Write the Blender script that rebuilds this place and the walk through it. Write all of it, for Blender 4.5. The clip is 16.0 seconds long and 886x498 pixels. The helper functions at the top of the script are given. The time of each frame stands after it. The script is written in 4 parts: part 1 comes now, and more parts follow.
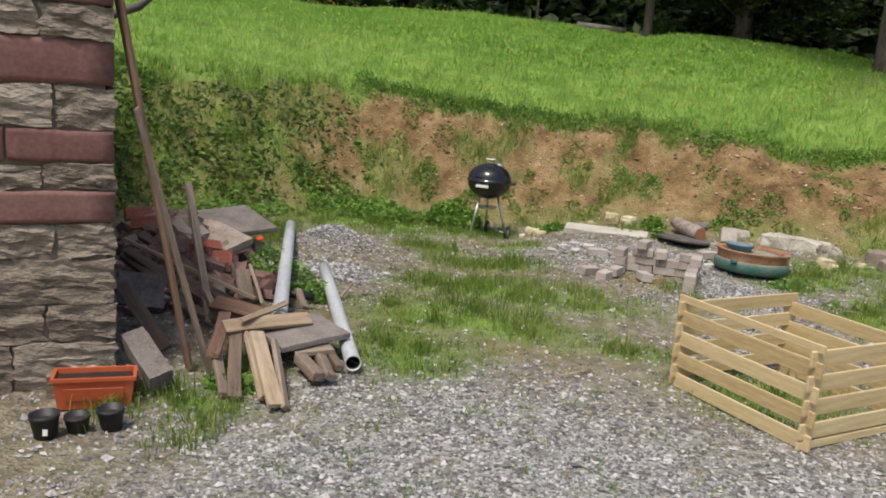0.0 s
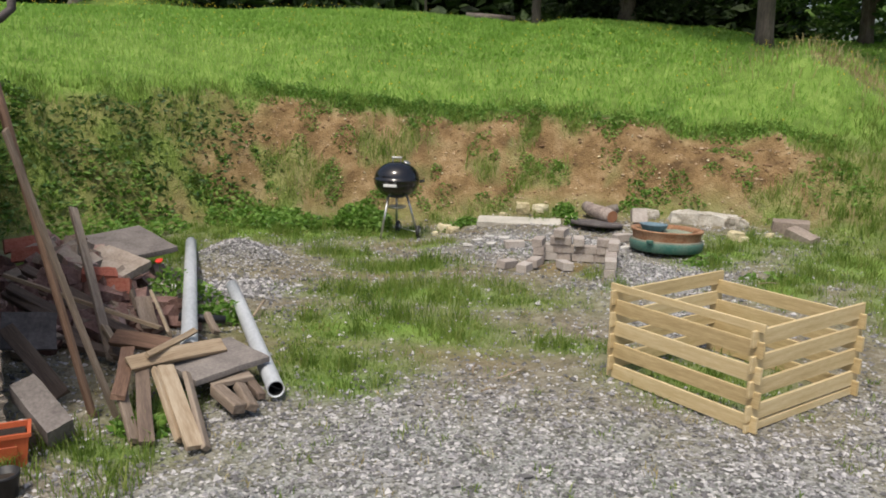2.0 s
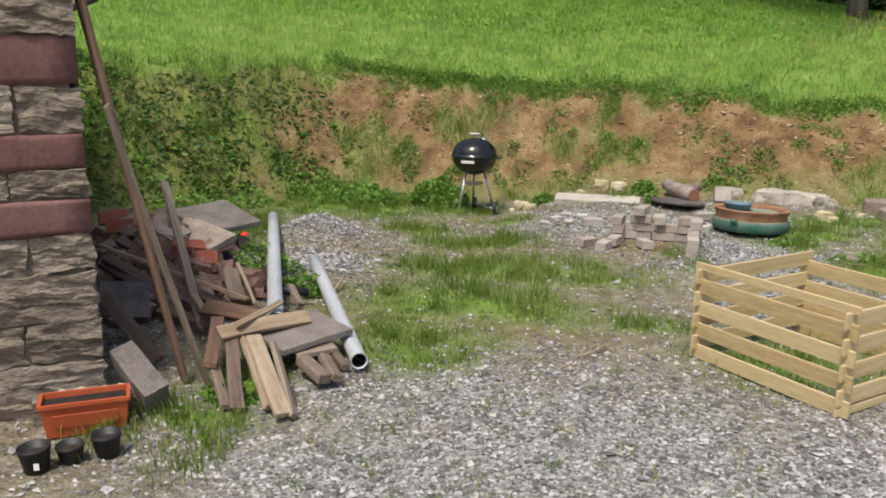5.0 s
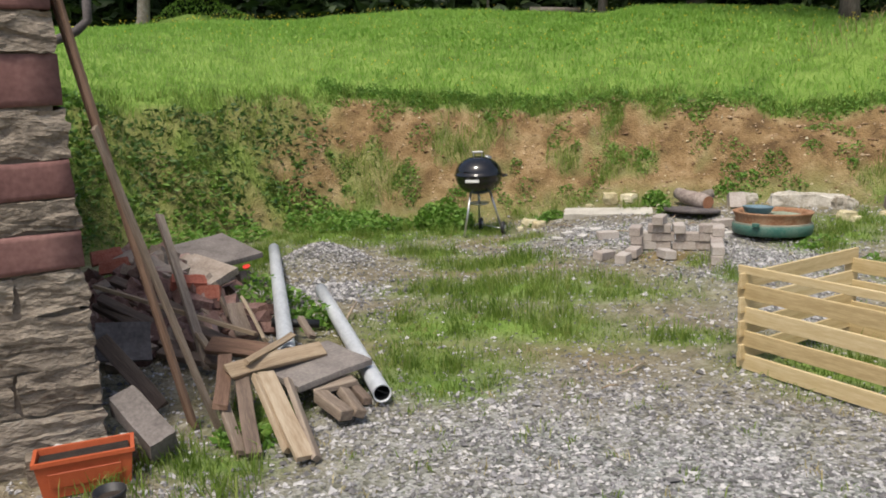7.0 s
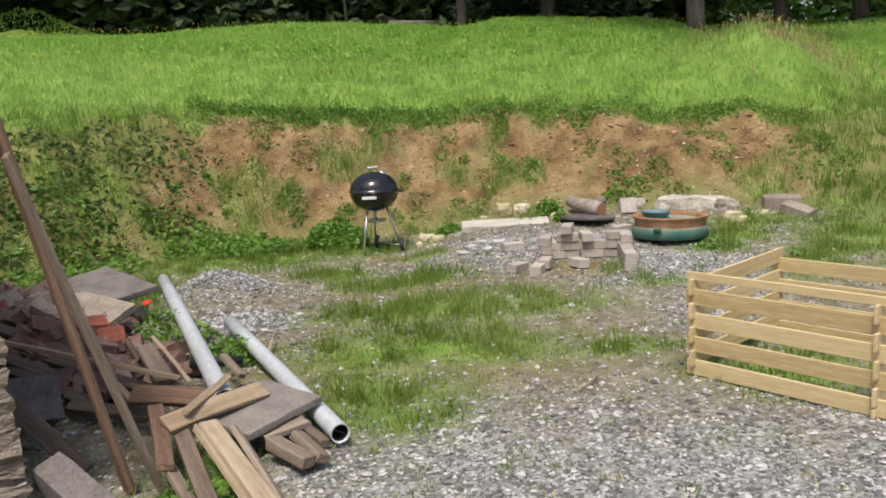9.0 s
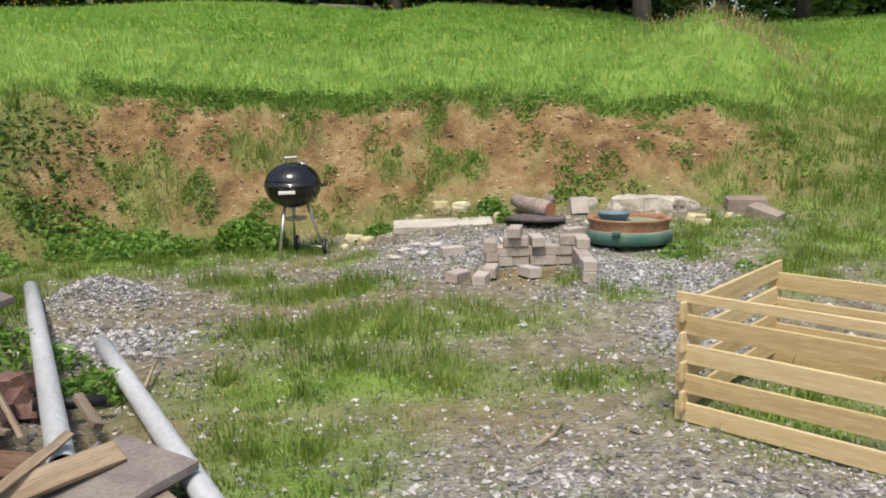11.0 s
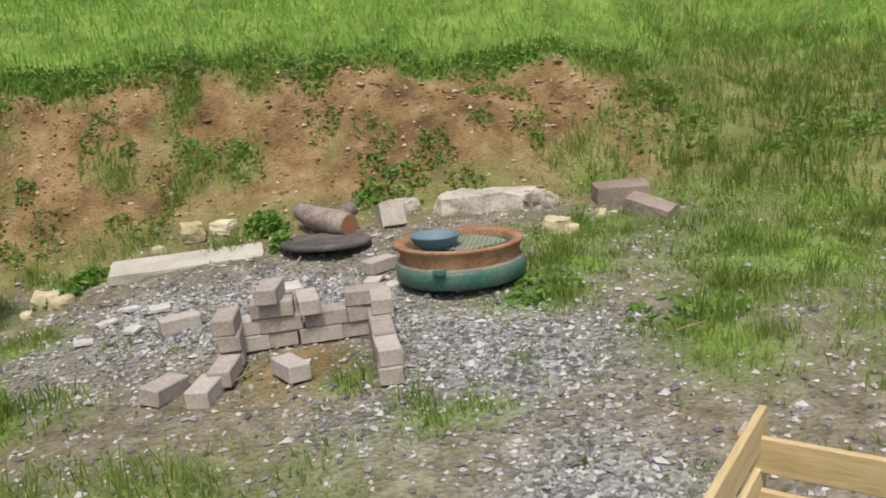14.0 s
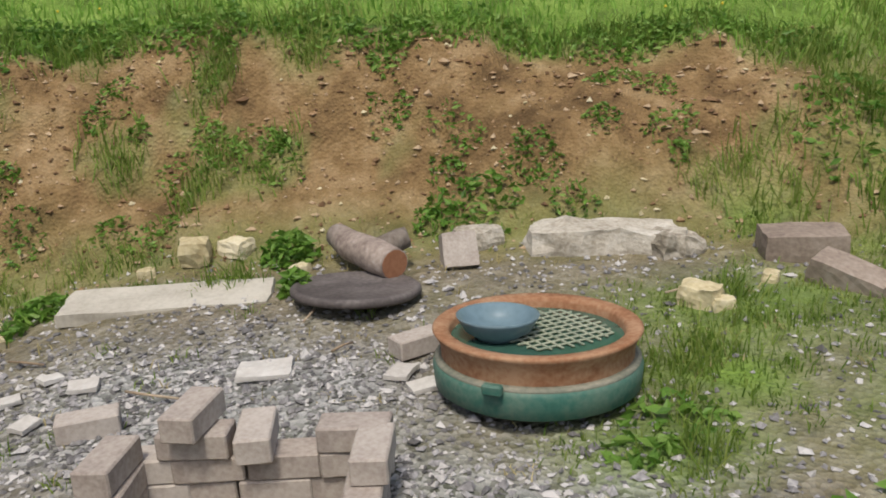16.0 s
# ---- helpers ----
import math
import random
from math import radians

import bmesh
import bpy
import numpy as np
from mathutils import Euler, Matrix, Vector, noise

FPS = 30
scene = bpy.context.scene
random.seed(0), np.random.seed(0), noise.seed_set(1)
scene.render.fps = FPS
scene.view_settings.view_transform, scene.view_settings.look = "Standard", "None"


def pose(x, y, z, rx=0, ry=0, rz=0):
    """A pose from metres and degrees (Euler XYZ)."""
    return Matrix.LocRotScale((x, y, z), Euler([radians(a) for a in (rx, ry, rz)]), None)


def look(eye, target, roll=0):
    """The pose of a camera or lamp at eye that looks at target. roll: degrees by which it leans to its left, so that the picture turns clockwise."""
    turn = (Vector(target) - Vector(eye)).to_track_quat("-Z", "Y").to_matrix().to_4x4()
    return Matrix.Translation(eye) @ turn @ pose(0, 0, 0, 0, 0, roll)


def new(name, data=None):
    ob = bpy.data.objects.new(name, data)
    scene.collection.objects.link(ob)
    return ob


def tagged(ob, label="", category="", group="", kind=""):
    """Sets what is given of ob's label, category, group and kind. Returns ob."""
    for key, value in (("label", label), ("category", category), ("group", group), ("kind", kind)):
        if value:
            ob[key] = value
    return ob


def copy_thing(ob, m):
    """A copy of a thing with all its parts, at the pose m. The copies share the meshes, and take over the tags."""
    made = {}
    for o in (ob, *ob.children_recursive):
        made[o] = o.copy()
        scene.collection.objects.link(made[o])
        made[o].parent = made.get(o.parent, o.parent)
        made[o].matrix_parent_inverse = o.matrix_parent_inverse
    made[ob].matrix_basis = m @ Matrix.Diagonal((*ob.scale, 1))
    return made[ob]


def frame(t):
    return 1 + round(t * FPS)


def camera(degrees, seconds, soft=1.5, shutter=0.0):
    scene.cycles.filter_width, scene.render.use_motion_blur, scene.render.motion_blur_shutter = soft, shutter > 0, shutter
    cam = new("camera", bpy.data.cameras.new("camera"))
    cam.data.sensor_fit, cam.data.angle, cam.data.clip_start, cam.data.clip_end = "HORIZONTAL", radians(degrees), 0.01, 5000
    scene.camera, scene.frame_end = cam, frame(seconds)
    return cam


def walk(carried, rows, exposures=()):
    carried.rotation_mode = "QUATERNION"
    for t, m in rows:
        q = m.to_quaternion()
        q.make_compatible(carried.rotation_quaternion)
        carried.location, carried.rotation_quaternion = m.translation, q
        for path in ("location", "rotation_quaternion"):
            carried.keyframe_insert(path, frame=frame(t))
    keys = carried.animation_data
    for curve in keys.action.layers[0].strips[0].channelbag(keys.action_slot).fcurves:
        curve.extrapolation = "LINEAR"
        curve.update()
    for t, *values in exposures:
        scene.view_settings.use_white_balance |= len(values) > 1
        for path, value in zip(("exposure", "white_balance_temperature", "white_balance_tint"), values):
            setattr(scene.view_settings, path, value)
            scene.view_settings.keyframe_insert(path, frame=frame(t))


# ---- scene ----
cam = camera(55.9, 16.0, soft=1.8)
PATH = [
    (0, (3.151, -0.857, 1.798), (2.513, 0.995, 1.393), 4.3),
    (0.5, (3.139, -0.816, 1.791), (2.385, 0.975, 1.322), 3.9),
    (1, (3.113, -0.754, 1.79), (2.429, 1.057, 1.286), 4.0),
    (1.5, (3.04, -0.637, 1.786), (2.614, 1.27, 1.357), 0.8),
    (2, (2.965, -0.592, 1.781), (2.548, 1.322, 1.378), 0.8),
    (2.5, (2.971, -0.581, 1.77), (2.575, 1.341, 1.382), 1.9),
    (3, (2.966, -0.622, 1.772), (2.439, 1.263, 1.36), 2.6),
    (3.5, (2.959, -0.628, 1.774), (2.397, 1.242, 1.341), 2.0),
    (4, (2.949, -0.634, 1.773), (2.34, 1.219, 1.33), -0.1),
    (4.2, (2.949, -0.632, 1.775), (2.334, 1.223, 1.347), -0.7),
    (6.3, (2.796, -0.561, 1.76), (2.3, 1.305, 1.239), 2.9),
    (6.5, (2.785, -0.512, 1.742), (2.203, 1.333, 1.238), 0.1),
    (7, (2.654, -0.341, 1.63), (2.089, 1.538, 1.243), -2.7),
    (7.5, (2.514, -0.235, 1.637), (2.114, 1.691, 1.276), -1.0),
    (8, (2.32, -0.221, 1.644), (2.235, 1.754, 1.336), -5.0),
    (8.2, (2.269, -0.247, 1.655), (2.109, 1.721, 1.336), -3.9),
    (10.3, (1.908, 0.357, 1.589), (1.679, 2.302, 1.183), -3.8),
    (10.5, (1.911, 0.5, 1.571), (1.766, 2.464, 1.221), -3.8),
    (11, (2.003, 0.88, 1.509), (1.951, 2.84, 1.118), -2.3),
    (11.5, (2.143, 1.278, 1.446), (2.191, 3.23, 1.014), -0.7),
    (12, (2.262, 1.725, 1.408), (2.298, 3.678, 0.98), -2.8),
    (12.5, (2.436, 2.196, 1.43), (2.619, 4.137, 0.984), -3.7),
    (13, (2.607, 2.648, 1.462), (2.794, 4.582, 0.99), -3.3),
    (13.5, (2.638, 3.048, 1.424), (2.914, 4.987, 1.018), -3.7),
    (14, (2.699, 3.494, 1.448), (2.965, 5.41, 0.941), -5.4),
    (14.5, (2.768, 3.934, 1.411), (2.97, 5.848, 0.868), -5.3),
    (15, (2.862, 4.432, 1.376), (3.177, 6.321, 0.799), -6.2),
    (15.5, (2.982, 4.819, 1.355), (3.092, 6.726, 0.762), -4.7),
    (16, (3.16, 5.212, 1.374), (3.114, 7.135, 0.826), -3.4),
]
walk(cam, [(t, look(eye, target, roll)) for t, eye, target, roll in PATH],
     exposures=[(0, 0.30), (7, 0.40), (11, 0.50), (13, 0.38), (14.5, 0.24), (16, 0.12)])

# ---- light ----
SUN_ELEV, SUN_AZ = radians(64), radians(188)
world = bpy.data.worlds.new("sky")
scene.world = world
world.use_nodes = True
wt = world.node_tree
sky = wt.nodes.new("ShaderNodeTexSky")
sky.sky_type, sky.sun_disc = "NISHITA", False
sky.sun_elevation, sky.sun_rotation = SUN_ELEV, SUN_AZ
sky.air_density, sky.dust_density, sky.ozone_density = 1.0, 4.0, 1.0
wt.links.new(sky.outputs[0], wt.nodes["Background"].inputs[0])
wt.nodes["Background"].inputs[1].default_value = 0.12
sun = new("sun", bpy.data.lights.new("sun", "SUN"))
sun.data.energy, sun.data.angle, sun.data.color = 2.3, radians(12), (1.0, 0.94, 0.84)
sun.matrix_world = look((30 * math.sin(SUN_AZ) * math.cos(SUN_ELEV), 30 * math.cos(SUN_AZ) * math.cos(SUN_ELEV), 30 * math.sin(SUN_ELEV)), (0, 0, 0))

rng = np.random.default_rng(7)


# ---- materials ----
def mat(name, cols, scale=8.0, fine=60.0, rough=0.85, bump=0.3, metal=0.0, vary=0.12, stretch=(1, 1, 1), island=False, spec=0.4, trans=0.0, dist=0.01):
    """Two scales of noise between the colours, with relief and a shift from piece to piece."""
    m = bpy.data.materials.new(name)
    m.use_nodes = True
    nt = m.node_tree
    N, L = nt.nodes, nt.links
    b = N["Principled BSDF"]
    b.inputs["Roughness"].default_value, b.inputs["Metallic"].default_value = rough, metal
    b.inputs["Specular IOR Level"].default_value = spec
    tc, mp = N.new("ShaderNodeTexCoord"), N.new("ShaderNodeMapping")
    mp.inputs["Scale"].default_value = stretch
    L.new(tc.outputs["Object"], mp.inputs[0])
    n1, n2 = N.new("ShaderNodeTexNoise"), N.new("ShaderNodeTexNoise")
    for n, s in ((n1, scale), (n2, fine)):
        n.inputs["Scale"].default_value, n.inputs["Detail"].default_value = s, 4
        L.new(mp.outputs[0], n.inputs["Vector"])
    rnd = N.new("ShaderNodeNewGeometry").outputs["Random Per Island"] if island else N.new("ShaderNodeObjectInfo").outputs["Random"]
    add = N.new("ShaderNodeMath")
    add.operation = "MULTIPLY_ADD"
    L.new(n2.outputs[0], add.inputs[0])
    add.inputs[1].default_value = 0.5
    half = N.new("ShaderNodeMath")
    half.operation = "MULTIPLY"
    half.inputs[1].default_value = 0.6
    L.new(n1.outputs[0], half.inputs[0])
    L.new(half.outputs[0], add.inputs[2])
    ra = N.new("ShaderNodeMath")
    ra.operation = "MULTIPLY_ADD"
    L.new(rnd, ra.inputs[0])
    ra.inputs[1].default_value = vary * 2
    L.new(add.outputs[0], ra.inputs[2])
    off = N.new("ShaderNodeMath")
    off.operation = "SUBTRACT"
    off.inputs[1].default_value = vary + 0.05
    L.new(ra.outputs[0], off.inputs[0])
    ramp = N.new("ShaderNodeValToRGB")
    el = ramp.color_ramp.elements
    lo, hi = 0.28, 0.72
    for i, c in enumerate(cols):
        p = lo + (hi - lo) * i / max(1, len(cols) - 1)
        e = el[i] if i < 2 else el.new(p)
        e.position, e.color = p, (*c, 1)
    L.new(off.outputs[0], ramp.inputs[0])
    L.new(ramp.outputs[0], b.inputs["Base Color"])
    if bump:
        bp = N.new("ShaderNodeBump")
        bp.inputs["Strength"].default_value, bp.inputs["Distance"].default_value = bump, dist
        L.new(add.outputs[0], bp.inputs["Height"])
        L.new(bp.outputs[0], b.inputs["Normal"])
    if trans:
        t = N.new("ShaderNodeBsdfTranslucent")
        L.new(ramp.outputs[0], t.inputs[0])
        mx = N.new("ShaderNodeMixShader")
        mx.inputs[0].default_value = trans
        L.new(b.outputs[0], mx.inputs[1])
        L.new(t.outputs[0], mx.inputs[2])
        L.new(mx.outputs[0], N["Material Output"].inputs[0])
    return m


M_RED = mat("red_sandstone", [(0.13, 0.062, 0.055), (0.20, 0.10, 0.088), (0.27, 0.15, 0.13)], 3, 40, 0.9, 0.35)
M_LIME = mat("grey_limestone", [(0.13, 0.105, 0.08), (0.27, 0.225, 0.175), (0.40, 0.35, 0.285)], 6, 40, 0.92, 1.0, dist=0.03, stretch=(1, 1, 2.2))
M_MORTAR = mat("old_mortar", [(0.14, 0.115, 0.09), (0.27, 0.225, 0.18)], 10, 80, 0.95, 0.5)
M_PINE = mat("new_pine", [(0.40, 0.29, 0.135), (0.55, 0.42, 0.22), (0.66, 0.54, 0.32)], 5, 30, 0.7, 0.15, stretch=(0.6, 8, 8))
M_OLDWOOD = mat("weathered_wood", [(0.10, 0.075, 0.055), (0.21, 0.16, 0.12), (0.33, 0.27, 0.21)], 5, 30, 0.85, 0.35, stretch=(0.5, 8, 8), vary=0.15)
# weathered wood at half tone; carries the shade inside the pile as colour
M_DARKSHADEWOOD = mat("dark_shaded_wood", [(0.055, 0.04, 0.032), (0.115, 0.082, 0.062), (0.19, 0.14, 0.105)], 5, 30, 0.85, 0.35, stretch=(0.5, 8, 8))
M_BROWNWOOD = mat("red_brown_wood", [(0.09, 0.05, 0.032), (0.17, 0.10, 0.066), (0.26, 0.17, 0.12)], 5, 30, 0.8, 0.3, stretch=(0.5, 8, 8))
M_FRESHWOOD = mat("split_wood", [(0.19, 0.13, 0.08), (0.32, 0.24, 0.155), (0.44, 0.36, 0.26)], 5, 30, 0.8, 0.3, stretch=(0.5, 8, 8))
M_PAVER = mat("concrete_paver", [(0.27, 0.225, 0.195), (0.40, 0.35, 0.305), (0.50, 0.455, 0.41)], 6, 70, 0.93, 0.4)
M_BRICK = mat("red_brick", [(0.20, 0.055, 0.035), (0.32, 0.10, 0.065), (0.40, 0.17, 0.12)], 8, 60, 0.9, 0.4)
M_TILE = mat("grey_roof_tile", [(0.11, 0.095, 0.085), (0.19, 0.165, 0.15), (0.28, 0.25, 0.22)], 6, 60, 0.9, 0.35)
M_RUBBLE = mat("rubble", [(0.11, 0.06, 0.05), (0.21, 0.125, 0.105), (0.34, 0.24, 0.205)], 7, 50, 0.92, 0.5, vary=0.2)
M_PIPE = mat("galvanised_pipe", [(0.38, 0.40, 0.42), (0.52, 0.54, 0.56), (0.64, 0.66, 0.67)], 5, 50, 0.5, 0.1, metal=0.1, stretch=(1, 1, 0.4))
# near black, for the shade inside the metal pipes
M_BORESHADE = mat("bore_shade", [(0.02, 0.02, 0.02), (0.05, 0.05, 0.05)], 6, 40, 0.8, 0.1)
M_ENAMEL = mat("black_enamel", [(0.008, 0.008, 0.009), (0.014, 0.014, 0.016)], 4, 50, 0.13, 0.0, spec=0.6)
M_ALU = mat("aluminium", [(0.42, 0.42, 0.42), (0.62, 0.62, 0.62)], 8, 60, 0.35, 0.05, metal=0.8)
M_BLACK = mat("black_plastic", [(0.012, 0.012, 0.013), (0.03, 0.03, 0.032)], 8, 60, 0.5, 0.05)
M_WHITE = mat("white_enamel", [(0.70, 0.70, 0.68), (0.82, 0.82, 0.80)], 8, 60, 0.4, 0.0)
M_GREEN = mat("green_paint", [(0.018, 0.075, 0.058), (0.035, 0.125, 0.095), (0.10, 0.17, 0.13)], 5, 45, 0.6, 0.25)
M_RUST = mat("rusty_iron", [(0.12, 0.05, 0.025), (0.27, 0.125, 0.06), (0.40, 0.24, 0.14)], 6, 50, 0.85, 0.35)
M_BARE = mat("worn_green_edge", [(0.16, 0.17, 0.13), (0.36, 0.33, 0.26)], 10, 50, 0.8, 0.3)
M_MESH = mat("pale_grid", [(0.20, 0.24, 0.17), (0.36, 0.38, 0.28)], 10, 60, 0.7, 0.2)
M_BOWL = mat("blue_grey_bowl", [(0.11, 0.17, 0.20), (0.17, 0.25, 0.29)], 5, 40, 0.3, 0.05)
M_WATER = mat("murky_water", [(0.02, 0.06, 0.045), (0.05, 0.12, 0.09)], 3, 20, 0.07, 0.02)
M_IRON = mat("dark_cast_iron", [(0.05, 0.042, 0.04), (0.10, 0.085, 0.08), (0.17, 0.15, 0.14)], 6, 50, 0.75, 0.3)
M_BARK = mat("bark", [(0.06, 0.05, 0.04), (0.13, 0.105, 0.085), (0.22, 0.19, 0.16)], 6, 40, 0.95, 0.7, stretch=(1, 1, 0.25), dist=0.03)
M_PALEBARK = mat("pale_bark", [(0.17, 0.13, 0.11), (0.33, 0.27, 0.23), (0.50, 0.45, 0.40)], 7, 40, 0.9, 0.5)
M_CUT = mat("cut_log_end", [(0.22, 0.09, 0.04), (0.36, 0.17, 0.09)], 10, 60, 0.85, 0.2)
M_TERRA = mat("orange_plastic", [(0.42, 0.085, 0.03), (0.52, 0.12, 0.045)], 5, 60, 0.5, 0.05)
M_SOIL = mat("potting_soil", [(0.018, 0.013, 0.01), (0.05, 0.037, 0.028)], 12, 80, 0.97, 0.6)
M_ROCK = mat("pale_rock", [(0.22, 0.19, 0.14), (0.45, 0.41, 0.34), (0.66, 0.63, 0.56)], 6, 45, 0.93, 0.7, dist=0.02)
M_YROCK = mat("yellow_limestone", [(0.38, 0.31, 0.17), (0.55, 0.48, 0.30), (0.66, 0.60, 0.44)], 6, 45, 0.93, 0.5)
M_BROWNROCK = mat("brown_sandstone", [(0.17, 0.13, 0.105), (0.28, 0.225, 0.18), (0.39, 0.33, 0.275)], 5, 45, 0.93, 0.5)
M_GRAVEL = mat("gravel_stone", [(0.12, 0.115, 0.112), (0.215, 0.207, 0.207), (0.32, 0.31, 0.307), (0.52, 0.50, 0.48)], 9, 60, 0.92, 0.2, vary=0.30, island=True)
M_EARTHSTONE = mat("earth_clod", [(0.14, 0.08, 0.04), (0.26, 0.16, 0.08), (0.44, 0.33, 0.21)], 9, 60, 0.95, 0.2, vary=0.3, island=True)
M_MEADOW = mat("meadow_grass", [(0.18, 0.34, 0.05), (0.27, 0.46, 0.08), (0.37, 0.53, 0.125)], 0.25, 1.2, 0.55, 0.0, vary=0.12, island=True, trans=0.45)
M_GRASS = mat("yard_grass", [(0.11, 0.19, 0.025), (0.19, 0.29, 0.045), (0.32, 0.365, 0.10)], 0.7, 3, 0.6, 0.0, vary=0.2, island=True, trans=0.42)
M_DRY = mat("dry_grass", [(0.22, 0.19, 0.07), (0.36, 0.30, 0.13), (0.48, 0.42, 0.22)], 0.7, 3, 0.8, 0.0, vary=0.2, island=True, trans=0.2)
M_WEED = mat("weed_leaf", [(0.085, 0.19, 0.024), (0.16, 0.31, 0.045), (0.26, 0.40, 0.085)], 0.9, 4, 0.5, 0.0, vary=0.2, island=True, trans=0.4)
M_LEAF = mat("tree_leaf", [(0.03, 0.07, 0.014), (0.065, 0.135, 0.026), (0.13, 0.21, 0.045)], 0.4, 2, 0.55, 0.0, vary=0.2, island=True, trans=0.25)
# tree leaf at a third of its tone: the wood's shade is in the colour
M_SHADELEAF = mat("shaded_leaf", [(0.010, 0.022, 0.007), (0.022, 0.045, 0.012), (0.045, 0.075, 0.02)], 0.3, 2, 0.6, 0.0, vary=0.2, island=True, trans=0.15)
M_SHARD = mat("white_tile", [(0.45, 0.42, 0.38), (0.62, 0.60, 0.56)], 6, 50, 0.8, 0.2)
M_POPPY = mat("poppy_petal", [(0.55, 0.02, 0.012), (0.68, 0.04, 0.02)], 8, 40, 0.6, 0.0)
M_YELLOW = mat("yellow_petal", [(0.70, 0.52, 0.03), (0.80, 0.62, 0.06)], 8, 40, 0.6, 0.0)


# ---- mesh helpers ----
def part(name, bm, material, parent=None, label=""):
    me = bpy.data.meshes.new(name)
    bm.to_mesh(me)
    bm.free()
    me.materials.append(material)
    ob = new(name, me)
    if parent is not None:
        ob.parent = parent
    if label:
        ob["label"] = label
    return ob


def empty(name, m, label, category, group="", kind=""):
    e = new(name)
    e.empty_display_size = 0.1
    e.matrix_world = m
    return tagged(e, label, category, group, kind)


def soup(name, verts, faces, material, parent=None, smooth=False):
    """One mesh out of numpy arrays of vertices and equal faces."""
    me = bpy.data.meshes.new(name)
    k = faces.shape[1]
    me.vertices.add(len(verts))
    me.vertices.foreach_set("co", np.ascontiguousarray(verts, dtype=np.float32).ravel())
    me.loops.add(faces.size)
    me.loops.foreach_set("vertex_index", np.ascontiguousarray(faces, dtype=np.int32).ravel())
    me.polygons.add(len(faces))
    me.polygons.foreach_set("loop_start", np.arange(0, faces.size, k, dtype=np.int32))
    me.polygons.foreach_set("use_smooth", np.full(len(faces), smooth))
    me.update(calc_edges=True)
    me.materials.append(material)
    ob = new(name, me)
    if parent is not None:
        ob.parent = parent
    return ob


def xf(bm, m, verts=None):
    bmesh.ops.transform(bm, matrix=m, verts=verts if verts is not None else bm.verts[:])
    return bm


def box(sx, sy, sz, bevel=0.004, base=True):
    """A box with eased edges; it stands on z = 0 when base is set."""
    bm = bmesh.new()
    bmesh.ops.create_cube(bm, size=1)
    xf(bm, Matrix.Translation((0, 0, sz / 2 if base else 0)) @ Matrix.Diagonal((sx, sy, sz, 1)))
    if bevel:
        bmesh.ops.bevel(bm, geom=bm.edges[:], offset=bevel, segments=1, affect="EDGES")
    return bm


def rough_block(sx, sy, sz, cuts=4, amp=0.012, seed=0, rnd=0.25, freq=9.0, layer=1.0):
    """A split stone: a box with rounded, broken, uneven faces."""
    bm = bmesh.new()
    bmesh.ops.create_cube(bm, size=1)
    bmesh.ops.subdivide_edges(bm, edges=bm.edges[:], cuts=cuts, use_grid_fill=True)
    for v in bm.verts:
        s = v.co.normalized() * 0.62
        c = v.co.lerp(s, rnd * 0.35)
        p = Vector((c.x * sx, c.y * sy, c.z * sz))
        o = Vector((seed * 3.1, seed * 1.7, seed * 0.9))
        q = Vector((p.x, p.y, p.z * layer))
        n = noise.noise_vector(q * freq + o) + 0.6 * noise.noise_vector(q * freq * 2.7 + o)
        v.co = p + Vector((n.x, n.y, n.z)) * amp
    return bm


def lathe(profile, seg=40):
    """A round thing from (radius, height) pairs."""
    bm = bmesh.new()
    rings = []
    for r, z in profile:
        if r < 1e-5:
            rings.append([bm.verts.new((0, 0, z))])
        else:
            rings.append([bm.verts.new((r * math.cos(2 * math.pi * i / seg), r * math.sin(2 * math.pi * i / seg), z)) for i in range(seg)])
    for a, b in zip(rings, rings[1:]):
        for i in range(seg):
            j = (i + 1) % seg
            if len(a) == 1 and len(b) > 1:
                bm.faces.new((a[0], b[i], b[j]))
            elif len(b) == 1 and len(a) > 1:
                bm.faces.new((a[i], b[0], a[j]))
            elif len(a) > 1:
                bm.faces.new((a[i], b[i], b[j], a[j]))
    bmesh.ops.recalc_face_normals(bm, faces=bm.faces[:])
    for f in bm.faces:
        f.smooth = True
    return bm


def rod(path, radius, seg=8, taper=None):
    """A round bar along the points, closed at its ends; taper gives a radius for each point."""
    bm = bmesh.new()
    pts = [Vector(p) for p in path]
    rings = []
    for i, p in enumerate(pts):
        d = (pts[min(i + 1, len(pts) - 1)] - pts[max(i - 1, 0)]).normalized()
        a = d.orthogonal().normalized() if i == 0 else (a - d * a.dot(d)).normalized()
        b = d.cross(a)
        r = taper[i] if taper else radius
        rings.append([bm.verts.new(p + (a * math.cos(2 * math.pi * k / seg) + b * math.sin(2 * math.pi * k / seg)) * r) for k in range(seg)])
    for u, v in zip(rings, rings[1:]):
        for k in range(seg):
            f = bm.faces.new((u[k], u[(k + 1) % seg], v[(k + 1) % seg], v[k]))
            f.smooth = True
    bm.faces.new(rings[0][::-1])
    bm.faces.new(rings[-1])
    return bm


def between(a, b, roll=0):
    """The pose with x from a to b, at their middle."""
    a, b = Vector(a), Vector(b)
    return Matrix.Translation((a + b) / 2) @ (b - a).to_track_quat("X", "Z").to_matrix().to_4x4() @ Matrix.Rotation(radians(roll), 4, "X")


# ---- shape of the ground ----
def lattice(ix, iy):
    h = np.sin(ix * 127.1 + iy * 311.7) * 43758.5453
    return h - np.floor(h)


